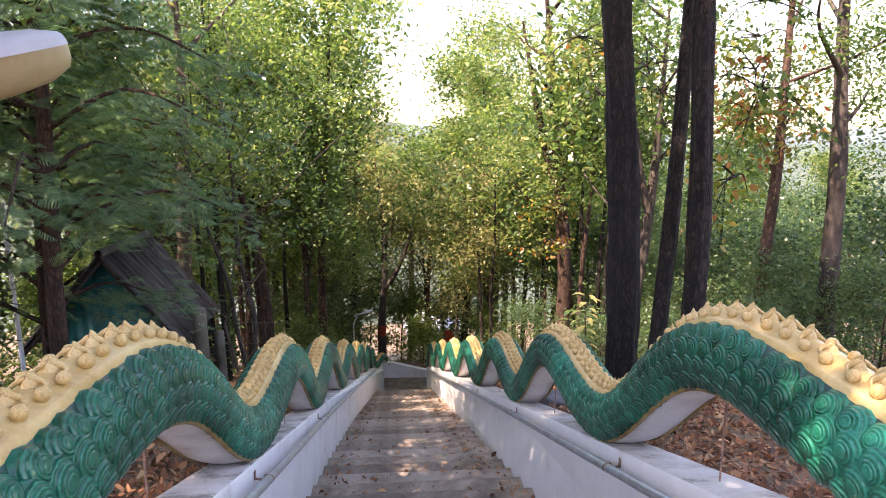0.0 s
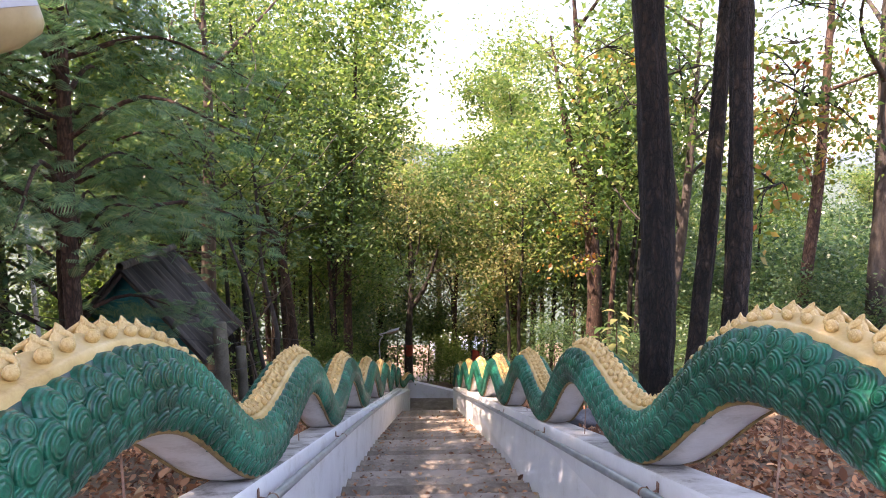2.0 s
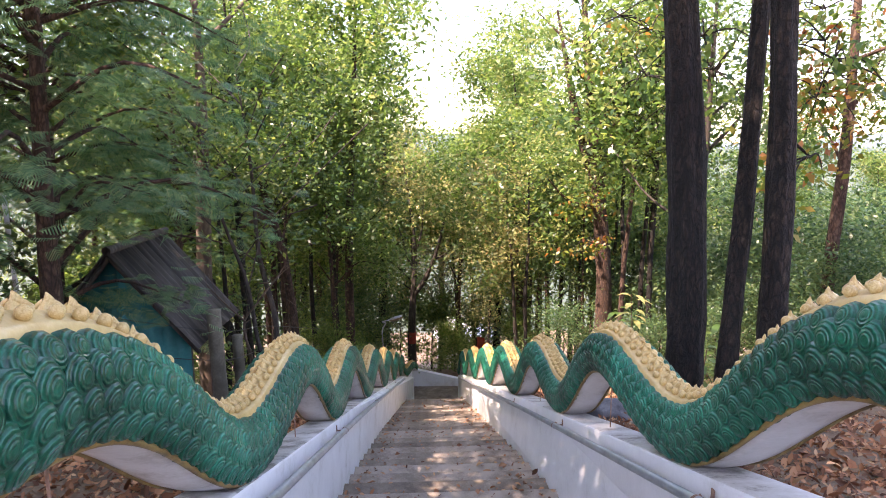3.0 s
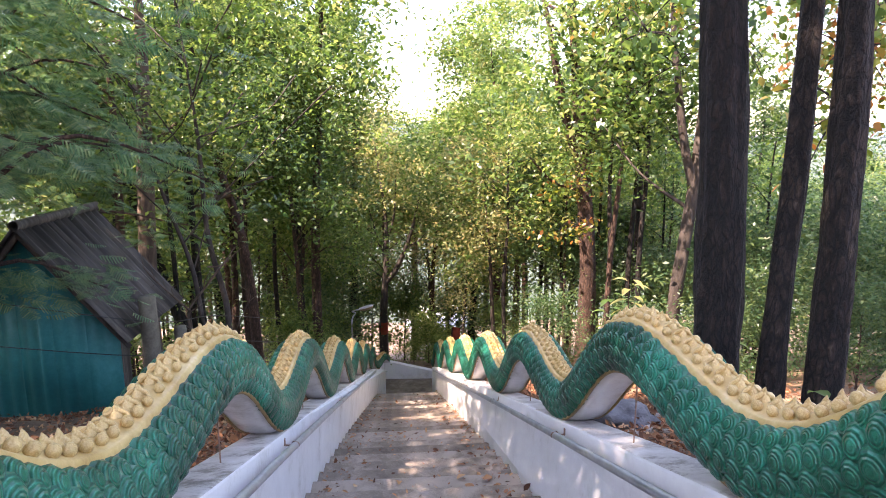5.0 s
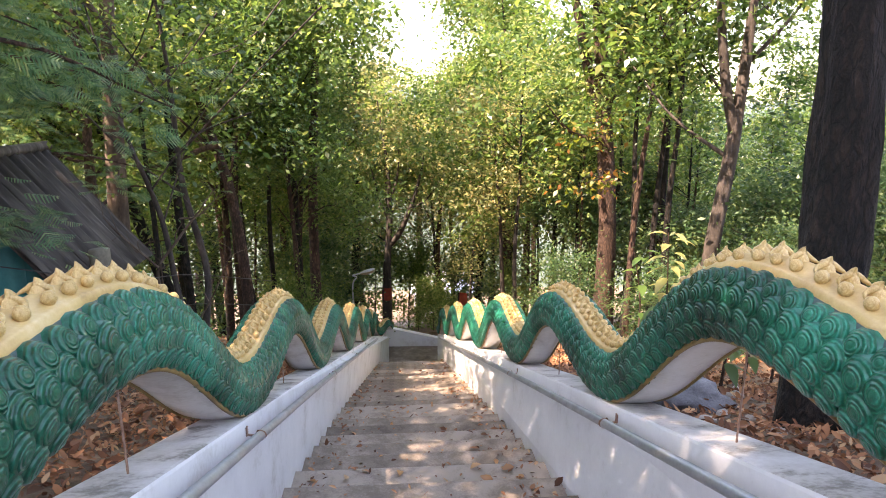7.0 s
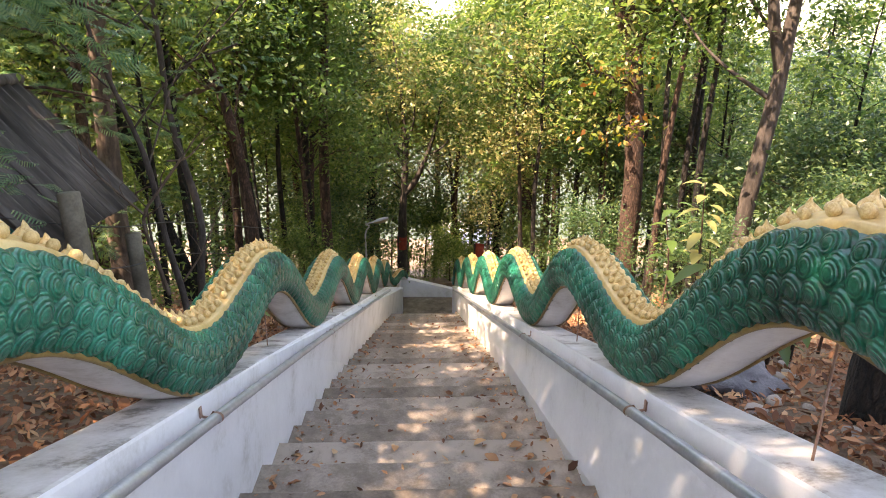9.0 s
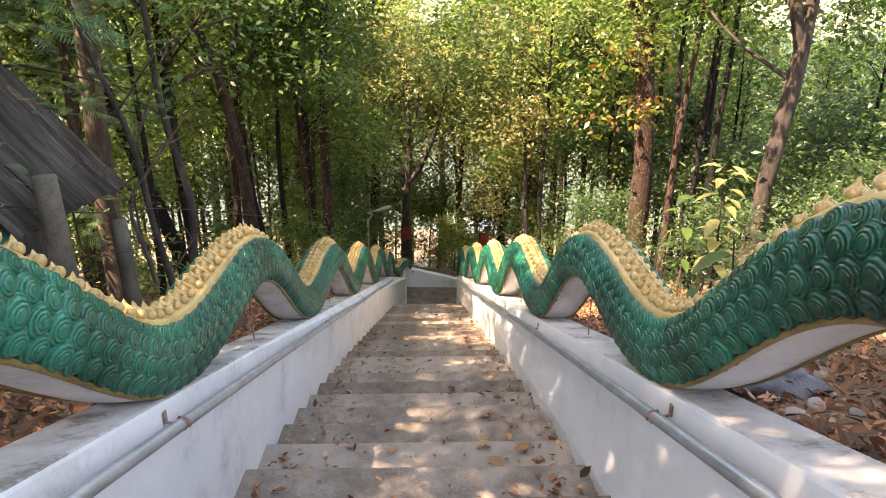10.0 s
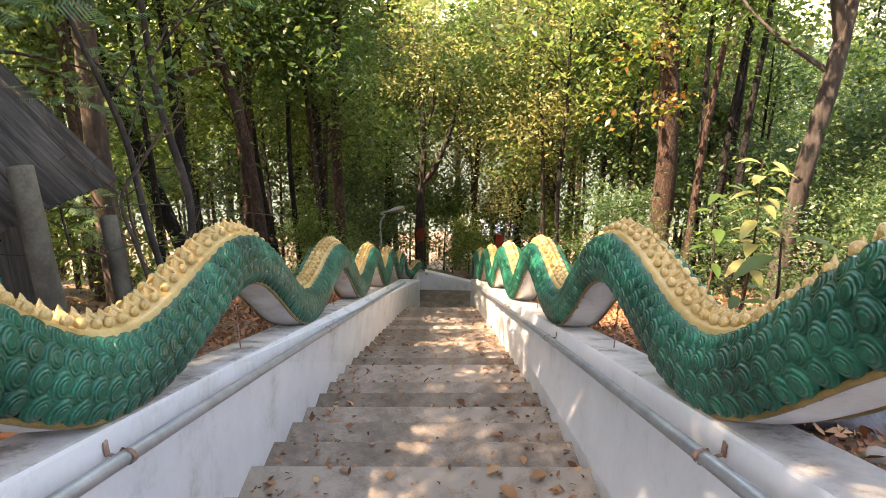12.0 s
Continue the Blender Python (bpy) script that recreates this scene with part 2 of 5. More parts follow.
def link(name, bm, mat, parent=None, label="", smooth=False):
    me = bpy.data.meshes.new(name)
    bm.to_mesh(me)
    bm.free()
    return link_mesh(name, me, mat, parent, label, smooth)


def link_mesh(name, me, mat, parent=None, label="", smooth=False):
    if not me.materials:
        me.materials.append(MATS[mat])
    if smooth:
        me.polygons.foreach_set("use_smooth", [True] * len(me.polygons))
    ob = new(name, me)
    if parent is not None:
        ob.parent = parent
    if label:
        ob["label"] = label
    return ob


def part(name, bm, mat, parent, label="", smooth=False):
    return link(name, bm, mat, parent, label, smooth)


def thing(name, label, category, group="", kind="", at=None):
    ob = new(name)
    ob.empty_display_size = 0.1
    if at is not None:
        ob.location = at
    return tagged(ob, label, category, group, kind)


def box_bm(x0, x1, y0, y1, z0, z1, bevel=0.0, segs=2):
    bm = bmesh.new()
    bmesh.ops.create_cube(bm, size=1.0, matrix=Matrix.Translation(((x0 + x1) / 2, (y0 + y1) / 2, (z0 + z1) / 2)) @ Matrix.Diagonal((x1 - x0, y1 - y0, z1 - z0, 1)))
    if bevel:
        bmesh.ops.bevel(bm, geom=bm.edges[:], offset=bevel, segments=segs, affect="EDGES", profile=0.6)
    return bm


def prism_bm(outline, x0, x1, bevel=0.0):
    """A (y, z) outline drawn out from x0 to x1."""
    bm = bmesh.new()
    a = [bm.verts.new((x0, y, z)) for y, z in outline]
    b = [bm.verts.new((x1, y, z)) for y, z in outline]
    k = len(outline)
    bm.faces.new(a[::-1])
    bm.faces.new(b)
    for i in range(k):
        bm.faces.new((a[i], a[(i + 1) % k], b[(i + 1) % k], b[i]))
    bmesh.ops.recalc_face_normals(bm, faces=bm.faces[:])
    if bevel:
        bmesh.ops.bevel(bm, geom=bm.edges[:], offset=bevel, segments=2, affect="EDGES", profile=0.6)
    return bm


def mesh_of(name, verts, faces, uv=None):
    """verts (N,3) and faces (M,k) arrays as a mesh."""
    me = bpy.data.meshes.new(name)
    verts = np.ascontiguousarray(verts, dtype=np.float32)
    faces = np.ascontiguousarray(faces, dtype=np.int32)
    me.vertices.add(len(verts))
    me.vertices.foreach_set("co", verts.ravel())
    me.loops.add(faces.size)
    me.loops.foreach_set("vertex_index", faces.ravel())
    me.polygons.add(len(faces))
    me.polygons.foreach_set("loop_start", np.arange(0, faces.size, faces.shape[1], dtype=np.int32))
    if uv is not None:
        layer = me.uv_layers.new(name="UVMap")
        layer.data.foreach_set("uv", np.ascontiguousarray(uv[faces.ravel()], dtype=np.float32).ravel())
    me.update(calc_edges=True)
    return me


def smooth_path(points, radii, steps=6):
    """Catmull-Rom through the points."""
    pts, rad = np.array(points, float), np.array(radii, float)
    ext = np.vstack([2 * pts[0] - pts[1], pts, 2 * pts[-1] - pts[-2]])
    out, r = [], []
    for i in range(len(pts) - 1):
        p0, p1, p2, p3 = ext[i:i + 4]
        for u in np.arange(steps) / steps:
            out.append(0.5 * (2 * p1 + (p2 - p0) * u + (2 * p0 - 5 * p1 + 4 * p2 - p3) * u * u + (3 * p1 - p0 - 3 * p2 + p3) * u ** 3))
            r.append(rad[i] * (1 - u) + rad[i + 1] * u)
    return np.vstack([out, pts[-1:]]), np.append(r, rad[-1])


def tube(points, radii, segs=8, steps=5, rough=0.0, seed=0):
    """Vertices and quads of a tapering tube, knobbly by rough."""
    p, r = smooth_path(points, radii, steps)
    t = np.gradient(p, axis=0)
    t /= np.linalg.norm(t, axis=1, keepdims=True) + 1e-9
    ref = np.array((0.0, 0.0, 1.0)) if abs(t[0, 2]) < 0.8 else np.array((1.0, 0.0, 0.0))
    u = np.cross(t, ref)
    u /= np.linalg.norm(u, axis=1, keepdims=True) + 1e-9
    v = np.cross(t, u)
    a = np.linspace(0, 2 * np.pi, segs, endpoint=False)
    rr = np.repeat(r[:, None], segs, 1)
    if rough:
        g = np.random.RandomState(seed)
        ph = g.rand(5) * 6.28
        z = np.arange(len(p))[:, None] * 0.9
        rr = rr * (1 + rough * (0.5 * np.sin(3 * a + ph[0] + 0.13 * z) + 0.4 * np.sin(7 * a + ph[1] - 0.2 * z) + 0.35 * np.sin(2 * a + 0.6 * z + ph[2]) + 0.5 * (g.rand(len(p), segs) - 0.5)))
    ring = p[:, None] + rr[..., None] * (np.cos(a)[None, :, None] * u[:, None] + np.sin(a)[None, :, None] * v[:, None])
    n, i, j = len(p), np.arange(len(p) - 1)[:, None], np.arange(segs)[None]
    q = np.stack([i * segs + j, i * segs + (j + 1) % segs, (i + 1) * segs + (j + 1) % segs, (i + 1) * segs + j], -1).reshape(-1, 4)
    return ring.reshape(-1, 3), q


def merged(pieces):
    v, f, k = [], [], 0
    for a, b in pieces:
        v.append(a)
        f.append(b + k)
        k += len(a)
    return np.vstack(v), np.vstack(f)


def leaves(rng, centres, size, shape=0.45, up=0.5, droop=0.0, fold=0.25):
    """One folded four-cornered leaf at each centre, turned at random."""
    n = len(centres)
    nrm = rng.normal(size=(n, 3))
    nrm[:, 2] = np.abs(nrm[:, 2]) + up
    nrm /= np.linalg.norm(nrm, axis=1, keepdims=True)
    d = rng.normal(size=(n, 3))
    d[:, 2] -= droop
    d -= nrm * (d * nrm).sum(1, keepdims=True)
    d /= np.linalg.norm(d, axis=1, keepdims=True) + 1e-9
    w = np.cross(nrm, d)
    s = (size * (0.6 + 0.8 * rng.rand(n)))[:, None]
    mid = centres + d * s * 0.45
    v = np.stack([centres, mid + w * s * shape * 0.5 + nrm * s * fold * 0.3, centres + d * s, mid - w * s * shape * 0.5 + nrm * s * fold * 0.3], 1)
    return v.reshape(-1, 3), np.arange(4 * n).reshape(-1, 4)


def dry_leaves(rng, centres, size, up):
    """Curled six-cornered leaves, folded along the midrib."""
    n = len(centres)
    nrm = rng.normal(size=(n, 3))
    nrm[:, 2] = np.abs(nrm[:, 2]) + up
    nrm /= np.linalg.norm(nrm, axis=1, keepdims=True)
    d = rng.normal(size=(n, 3))
    d -= nrm * (d * nrm).sum(1, keepdims=True)
    d /= np.linalg.norm(d, axis=1, keepdims=True) + 1e-9
    w = np.cross(nrm, d)
    s = (size * (0.6 + 0.8 * rng.rand(n)))[:, None]
    wide = s * rng.uniform(0.16, 0.3, (n, 1))
    curl = s * rng.uniform(0.02, 0.2, (n, 1))
    tip = centres + d * s + nrm * curl * 0.8
    edge = [centres + d * s * u + w * sg * wide * k + nrm * curl for sg in (1, -1) for u, k in ((0.3, 0.9), (0.68, 0.8))]
    v = np.stack([centres, edge[0], edge[1], tip, edge[3], edge[2]], 1)
    f = np.arange(n)[:, None] * 6
    return v.reshape(-1, 3), np.concatenate([f + np.array((0, 1, 2, 3)), f + np.array((0, 3, 4, 5))], 0)


def clumped(rng, hubs, spread, count):
    """Places in loose clumps about the hubs."""
    hubs = np.asarray(hubs, float)
    k = rng.randint(0, len(hubs), count)
    return hubs[k] + rng.normal(size=(count, 3)) * spread * np.array((1, 1, 0.7)) * (0.5 + rng.rand(count, 1))

# ---- ground ----


def ground_z(y):
    """The slope beside the flight, easing out into the plain far below."""
    y = np.asarray(y, float)
    z = 0.60 - SLOPE * y
    far = np.clip((y - 28) / 130, 0, None)
    low = 0.60 - SLOPE * 28 - 46 * (1 - np.exp(-far))
    up = np.where(y < -9.0, 0.60 + SLOPE * 9.0 - (y + 9.0) * 0.25, z)
    return np.where(y > 28, low, up)


def bumps(x, y):
    return 0.05 * np.sin(1.3 * x + 0.7 * y) + 0.04 * np.sin(2.9 * x - 2.1 * y + 1) + 0.03 * np.sin(5.3 * y + 3.1 * x)


def ground_at(x, y):
    return float(ground_z(y) + bumps(x, y) * min(1.0, max(0.0, (abs(x) - 1.5) / 0.8)))


def build_ground():
    xs = np.unique(np.concatenate([np.linspace(-8, 8, 81), [-1.36, -1.32, -1.2, 1.2, 1.32, 1.36], np.geomspace(8.3, 3000, 34), -np.geomspace(8.3, 3000, 34)]))
    ys = np.unique(np.concatenate([np.linspace(-12, 20, 129), np.geomspace(20.5, 4000, 60), -np.geomspace(12.5, 600, 20)]))
    gx, gy = np.meshgrid(xs, ys)
    gz = ground_z(gy) + bumps(gx, gy) * np.clip((np.abs(gx) - 1.5) / 0.8, 0, 1) * np.clip(1 - gy / 60, 0, 1)
    gz = np.where((np.abs(gx) < 1.3) & (gy < 15.3) & (gy > -13), gz - 2.2, gz)
    gz = np.where((np.abs(gx) < 3.2) & (gy >= 13.5) & (gy < 17.2), np.minimum(gz, -6.3), gz)
    i, j = np.arange(len(ys) - 1)[:, None], np.arange(len(xs) - 1)[None]
    w = len(xs)
    q = np.stack([i * w + j, i * w + j + 1, (i + 1) * w + j + 1, (i + 1) * w + j], -1).reshape(-1, 4)
    me = mesh_of("ground", np.stack([gx, gy, gz], -1).reshape(-1, 3), q)
    me.materials.append(MATS["soil"])
    me.materials.append(MATS["plain_fields"])
    mid = gy[:-1, :-1].ravel()
    me.polygons.foreach_set("material_index", (mid > 90).astype(np.int32))
    me.polygons.foreach_set("use_smooth", [True] * len(me.polygons))
    tagged(new("ground", me), "brown forest soil sloping down to a pale green plain", "ground", kind="structure")


build_ground()


def hills(name, y, height, base, seed, colour, strength):
    """A far ridge of hills; haze is put into its colour and faint glow."""
    g = np.random.RandomState(seed)
    xs = np.linspace(-3600, 3600, 241)
    top = base + height * (0.55 + 0.25 * np.sin(xs / 700 + seed) + 0.16 * np.sin(xs / 260 + 2 * seed) + 0.05 * g.rand(len(xs)))
    v = np.concatenate([np.stack([xs, np.full_like(xs, y), np.full_like(xs, base - 120)], 1), np.stack([xs, np.full_like(xs, y), top], 1), np.stack([xs, np.full_like(xs, y + 250), np.full_like(xs, base - 120)], 1)])
    k = len(xs)
    i = np.arange(k - 1)
    q = np.concatenate([np.stack([i, i + 1, i + 1 + k, i + k], 1), np.stack([i + k, i + 1 + k, i + 1 + 2 * k, i + 2 * k], 1)])
    m, nt, p = nodes_of(name)
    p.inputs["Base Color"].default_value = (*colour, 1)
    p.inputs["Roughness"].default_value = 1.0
    # weak emission in the same colour stands in for haze
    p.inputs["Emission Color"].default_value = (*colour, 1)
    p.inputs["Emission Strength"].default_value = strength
    MATS[name] = m
    ob = link_mesh(name, mesh_of(name, v, q), name, smooth=True)
    tagged(ob, "hills far beyond the plain, haze painted in as pale blue", "backdrop", kind="structure")


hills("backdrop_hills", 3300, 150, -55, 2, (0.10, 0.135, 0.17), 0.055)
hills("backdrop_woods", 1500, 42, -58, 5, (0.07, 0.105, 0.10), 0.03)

# ---- the flight ----


def build_steps():
    stairs = thing("stairs", "weathered grey concrete stair flight strewn with dry leaves", "stairs", kind="structure")
    me_bm = box_bm(-HALF - 0.02, HALF + 0.02, -RUN - 0.05, 0.0, -0.34, 0.0, 0.018)
    me = bpy.data.meshes.new("step")
    me_bm.to_mesh(me)
    me_bm.free()
    g = np.random.RandomState(4)
    for k in range(-19, 24):
        ob = link_mesh("step", me, "concrete", stairs)
        ob.location = (0, k * RUN + g.uniform(-0.006, 0.006), -k * RISE + g.uniform(-0.004, 0.004))
        ob.scale = (1 - float(drawn_in(k * RUN)) / HALF, 1, 1)
        ob.rotation_euler = (g.uniform(-0.012, 0.03), g.uniform(-0.003, 0.003), g.uniform(-0.004, 0.004))
    low = thing("stairs_lower", "steep lower concrete stair flight", "stairs", kind="structure")
    for k in range(1, 12):
        y0 = 23 * RUN + (k - 1) * 0.37
        part("step", box_bm(-HALF + 0.12, HALF - 0.12, y0 - 0.03, y0 + 0.37, -23 * RISE - k * RISE - 0.5, -23 * RISE - k * RISE, 0.012), "concrete", low)
    top = -20 * RUN
    tagged(link("landing_top", box_bm(-HALF + 0.004, HALF - 0.004, -14.0, top + 0.03, 20 * RISE - 0.4, 20 * RISE, 0.01), "concrete"), "grey concrete landing above the stairs", "landing", kind="structure")
    tagged(link("landing_bottom", box_bm(-1.4, 3.4, 23 * RUN + 4.0, 17.05, -6.2, -5.74, 0.01), "concrete"), "grey concrete landing where the stairs turn", "landing", kind="structure")


WALL_TOP = 0.735
WALL_OUT = 1.345


def build_walls():
    for side, name in ((-1, "wall_left"), (1, "wall_right")):
        end = 15.4 if side < 0 else 13.3
        zt = lambda y: -SLOPE * y + WALL_TOP
        low_end = zt(end) - (0.20 if side < 0 else 0.1)
        outline = [(-14.0, zt(-9.6)), (-9.6, zt(-9.6)), (0.0, zt(0.0)), (11.1, zt(11.1)), (13.2, zt(13.2) - 0.08), (end, low_end), (end, low_end - 2.6), (13.2, zt(13.2) - 2.7), (11.0, zt(11.0) - 2.7), (0.0, zt(0.0) - 2.4), (-9.6, zt(-9.6) - 2.2), (-14.0, zt(-9.6) - 2.2)]
        x0, x1 = sorted((side * HALF, side * WALL_OUT))
        bm = prism_bm(outline, x0, x1)
        top_edges = [e for e in bm.edges if abs(e.verts[0].co.x - e.verts[1].co.x) < 1e-5 and all(v.co.z > zt(v.co.y) - 0.4 or v.co.y < -9 for v in e.verts) and abs(e.verts[0].co.y - e.verts[1].co.y) > 0.5 and (e.verts[0].co.z + e.verts[1].co.z) / 2 > zt((e.verts[0].co.y + e.verts[1].co.y) / 2) - 0.9]
        bmesh.ops.bevel(bm, geom=top_edges, offset=0.018, segments=2, affect="EDGES", profile=0.6)
        for v in bm.verts:
            v.co.x -= side * float(drawn_in(v.co.y))
        ob = link(name, bm, "white_wall")
        ob.data.materials.append(MATS["wall_top"])
        for f in ob.data.polygons:
            if f.normal.z > 0.8:
                f.material_index = 1
        tagged(ob, "white painted low parapet wall beside the stairs", "wall", kind="structure")
    # the wall round the lower landing
    bm = bmesh.new()
    line = [(-0.86, 15.39, -4.92), (-0.70, 16.70, -5.02), (1.3, 16.62, -5.49), (3.4, 16.55, -6.05)]
    rings = []
    for x, y, z in line:
        rings.append([bm.verts.new(p) for p in ((x - 0.02, y, z), (x + (0.1 if y < 16 else 0), y + (0.0 if y < 16 else 0.22), z), (x + (0.1 if y < 16 else 0), y + (0 if y < 16 else 0.22), -7.0), (x - 0.02, y, -7.0))])
    for a, b in zip(rings, rings[1:]):
        for i in range(4):
            bm.faces.new((a[i], a[(i + 1) % 4], b[(i + 1) % 4], b[i]))
    bm.faces.new(rings[0])
    bm.faces.new(rings[-1][::-1])
    bmesh.ops.recalc_face_normals(bm, faces=bm.faces[:])
    tagged(link("wall_far", bm, "white_wall"), "white painted parapet wall round the lower landing", "wall", kind="structure")


build_steps()
build_walls()

# ---- handrails ----


def build_rail(side, brackets):
    rail = thing("handrail", "galvanised steel pipe handrail held by rusty clamps on a white wall", "handrail", "handrails of the stairs")
    x = side * (HALF - 0.085)
    n = 0.60
    pts = [sn(x, s, n) for s in (-10.0, -5.0, 0.0, 5.0, 9.0, 12.0)]
    for p in pts:
        p.x -= side * float(drawn_in(p.y))
    v, q = tube([tuple(p) for p in pts], [0.027] * 6, 14, 4)
    me = mesh_of("pipe", v, q)
    link_mesh("pipe", me, "galvanised", rail, smooth=True)
    for s in brackets:
        shift = side * float(drawn_in(s * CT + 0.2))
        wall_x = side * (HALF - 0.002) - shift
        top = sn(wall_x, s, 0.655)
        bm = box_bm(min(wall_x, wall_x - side * 0.008), max(wall_x, wall_x - side * 0.008), top.y - 0.014, top.y + 0.014, top.z - 0.06, top.z - 0.005, 0.002, 1)
        br = part("bracket", bm, "rust", rail, "rusty steel clamp bracket")
        c = sn(x - shift, s, n)
        a, b = tube([(wall_x - side * 0.004, top.y, top.z - 0.055), (wall_x - side * 0.05, c.y, top.z - 0.05), (c.x + side * 0.01, c.y, c.z + 0.032)], [0.006, 0.007, 0.007], 6, 3)
        link_mesh("arm", mesh_of("arm", a, b), "rust", br, smooth=True)
        ring = [tuple(c + Vector((math.cos(t) * 0.031, 0, math.sin(t) * 0.031))) for t in np.linspace(0, 2 * math.pi, 17)]
        d = Vector((0, CT, -ST)) * 0.014
        vv, ff = [], []
        for p in ring:
            vv += [Vector(p) - d, Vector(p) + d]
        ff = [(2 * i, 2 * i + 1, 2 * i + 3, 2 * i + 2) for i in range(16)]
        link_mesh("clamp", mesh_of("clamp", np.array([tuple(p) for p in vv]), np.array(ff)), "rust", br, smooth=True)


build_rail(-1, (-8.0, -4.85, -1.72, 1.95, 5.2, 8.4))
build_rail(1, (-8.0, -4.9, -1.72, 1.38, 4.6, 7.8))

# ---- the two serpent balustrades ----


def serpent(side, peak, period, lower, last, droop, label):
    """One long scaled body that waves up and down along the top of its parapet."""
    body = thing("serpent_balustrade", label, "sculpture", "serpent balustrades")
    s0, s1, ds = -10.5, last, 0.02
    s = np.arange(s0, s1, ds)
    grow = np.interp(s, [-10.5, 9, 13, 17.2], [1.0, 1.0, 0.95, 0.7])
    wave = np.cos(2 * np.pi * np.where(s < peak, (s - peak) / period, (s - peak) / lower))
    cx = side * (1.235 - drawn_in(s * CT + 0.3))
    mid = 0.705 + grow * (0.365 + 0.220 * wave)
    mid = mid - np.interp(s, [-7.0, -3.0, 0.0], droop) * (0.5 + 0.5 * wave)
    mid = mid - np.clip(s - 12.5, 0, None) * 0.04
    ts, tn = np.ones_like(s), np.gradient(mid, ds)
    ln = np.hypot(ts, tn)
    ts, tn = ts / ln, tn / ln
    arc = np.concatenate([[0], np.cumsum(np.hypot(ds, np.diff(mid)))])

    def at(i, u, v):
        """Points by index along the body, sideways u and up v in its own section."""
        ss = s[i] - tn[i] * v
        nn = mid[i] + ts[i] * v
        return np.stack([cx[i] + u + 0 * ss, ss * CT + nn * ST, -ss * ST + nn * CT], -1)

    def sweep(section, every, closed=True):
        idx = np.arange(0, len(s), every)
        sec = np.array(section)
        p = np.stack([at(idx, side * -a * grow[idx], b * grow[idx]) for a, b in sec], 1)
        k, m = len(sec), len(idx)
        i, j = np.arange(m - 1)[:, None], np.arange(k if closed else k - 1)[None]
        q = np.stack([i * k + j, (i + 1) * k + j, (i + 1) * k + (j + 1) % k, i * k + (j + 1) % k], -1).reshape(-1, 4)
        if side > 0:
            q = q[:, ::-1]
        return p.reshape(-1, 3), q

    # section: + is towards the stairs
    flank = [(0.080, 0.146), (0.116, 0.108), (0.158, 0.07), (0.168, 0.0), (0.160, -0.07), (0.140, -0.125), (0.128, -0.15)]
    shell = flank + [(-a, b) for a, b in flank[::-1]]
    v, q = sweep(shell, 3)
    link_mesh("body", mesh_of("body", v, q), "body_green", body, "green painted scaly body", True)
    v, q = sweep([(0.126, -0.135), (0.126, -0.158), (0.06, -0.172), (0.0, -0.176), (-0.06, -0.172), (-0.126, -0.158), (-0.126, -0.135)], 3)
    link_mesh("belly", mesh_of("belly", v, q), "belly_white", body, "white painted flat belly", True)
    for sg in (1, -1):
        v, q = sweep([(sg * (0.130 + 0.012 * math.cos(t)), -0.156 + 0.012 * math.sin(t)) for t in np.linspace(0, 2 * np.pi, 8, endpoint=False)][:: sg], 3)
        link_mesh("trim", mesh_of("trim", v, q), "gold_trim", body, "dull gold edging", True)
    v, q = sweep([(0.088, 0.084), (0.106, 0.092), (0.086, 0.156), (0.076, 0.163), (0.050, 0.167), (0.028, 0.180), (0.010, 0.192), (-0.010, 0.192), (-0.028, 0.180), (-0.050, 0.167), (-0.076, 0.163), (-0.086, 0.156), (-0.106, 0.092), (-0.088, 0.084)], 2)
    link_mesh("crest_band", mesh_of("crest_band", v, q), "gold_paint", body, "gold painted crest band", True)

    # crest beads and flame points
    rng = np.random.RandomState(11 if side > 0 else 12)

    def bead_mesh():
        bm = bmesh.new()
        bmesh.ops.create_uvsphere(bm, u_segments=10, v_segments=6, radius=1.0)
        for vert in bm.verts:
            if vert.co.z > 0.6:
                vert.co.z *= 1.06
        me = bpy.data.meshes.new("bead")
        bm.to_mesh(me)
        bm.free()
        me.polygons.foreach_set("use_smooth", [True] * len(me.polygons))
        return me

    def flame_mesh():
        """A pointed spike, bent back, with a curled claw down each side."""
        pieces = [tube([(0, 0.1, -0.35), (0, 0.15, 0.2), (0, 0.05, 0.62), (0, -0.28, 1.05)], [0.95, 0.72, 0.40, 0.05], 7, 2)]
        for sg in (1, -1):
            pieces.append(tube([(sg * 0.2, -0.1, 0.45), (sg * 0.75, 0.1, 0.22), (sg * 1.35, 0.2, -0.05), (sg * 1.75, -0.2, -0.25), (sg * 1.8, -0.75, -0.35)], [0.26, 0.30, 0.28, 0.2, 0.06], 5, 2))
        v, q = merged(pieces)
        me = mesh_of("flame_point", v, q)
        me.polygons.foreach_set("use_smooth", [True] * len(me.polygons))
        return me

    bead, flame = bead_mesh(), flame_mesh()
    rest = []

    def place(me, name, p, x_axis, y_axis, z_axis, size, single):
        m = Matrix((x_axis, y_axis, z_axis)).transposed().to_4x4()
        m.translation = p
        m = m @ Matrix.Diagonal((*size, 1))
        if single:
            ob = link_mesh(name, me, "gold_paint", body)
            ob.matrix_local = m
        else:
            co = np.empty(len(me.vertices) * 3, np.float32)
            me.vertices.foreach_get("co", co)
            mm = np.array(m)
            co = co.reshape(-1, 3) @ mm[:3, :3].T + mm[:3, 3]
            rest.append((co, [tuple(f.vertices) for f in me.polygons]))

    spots = np.arange(0.05, arc[-1] - 0.1, 0.112)
    singles = 0
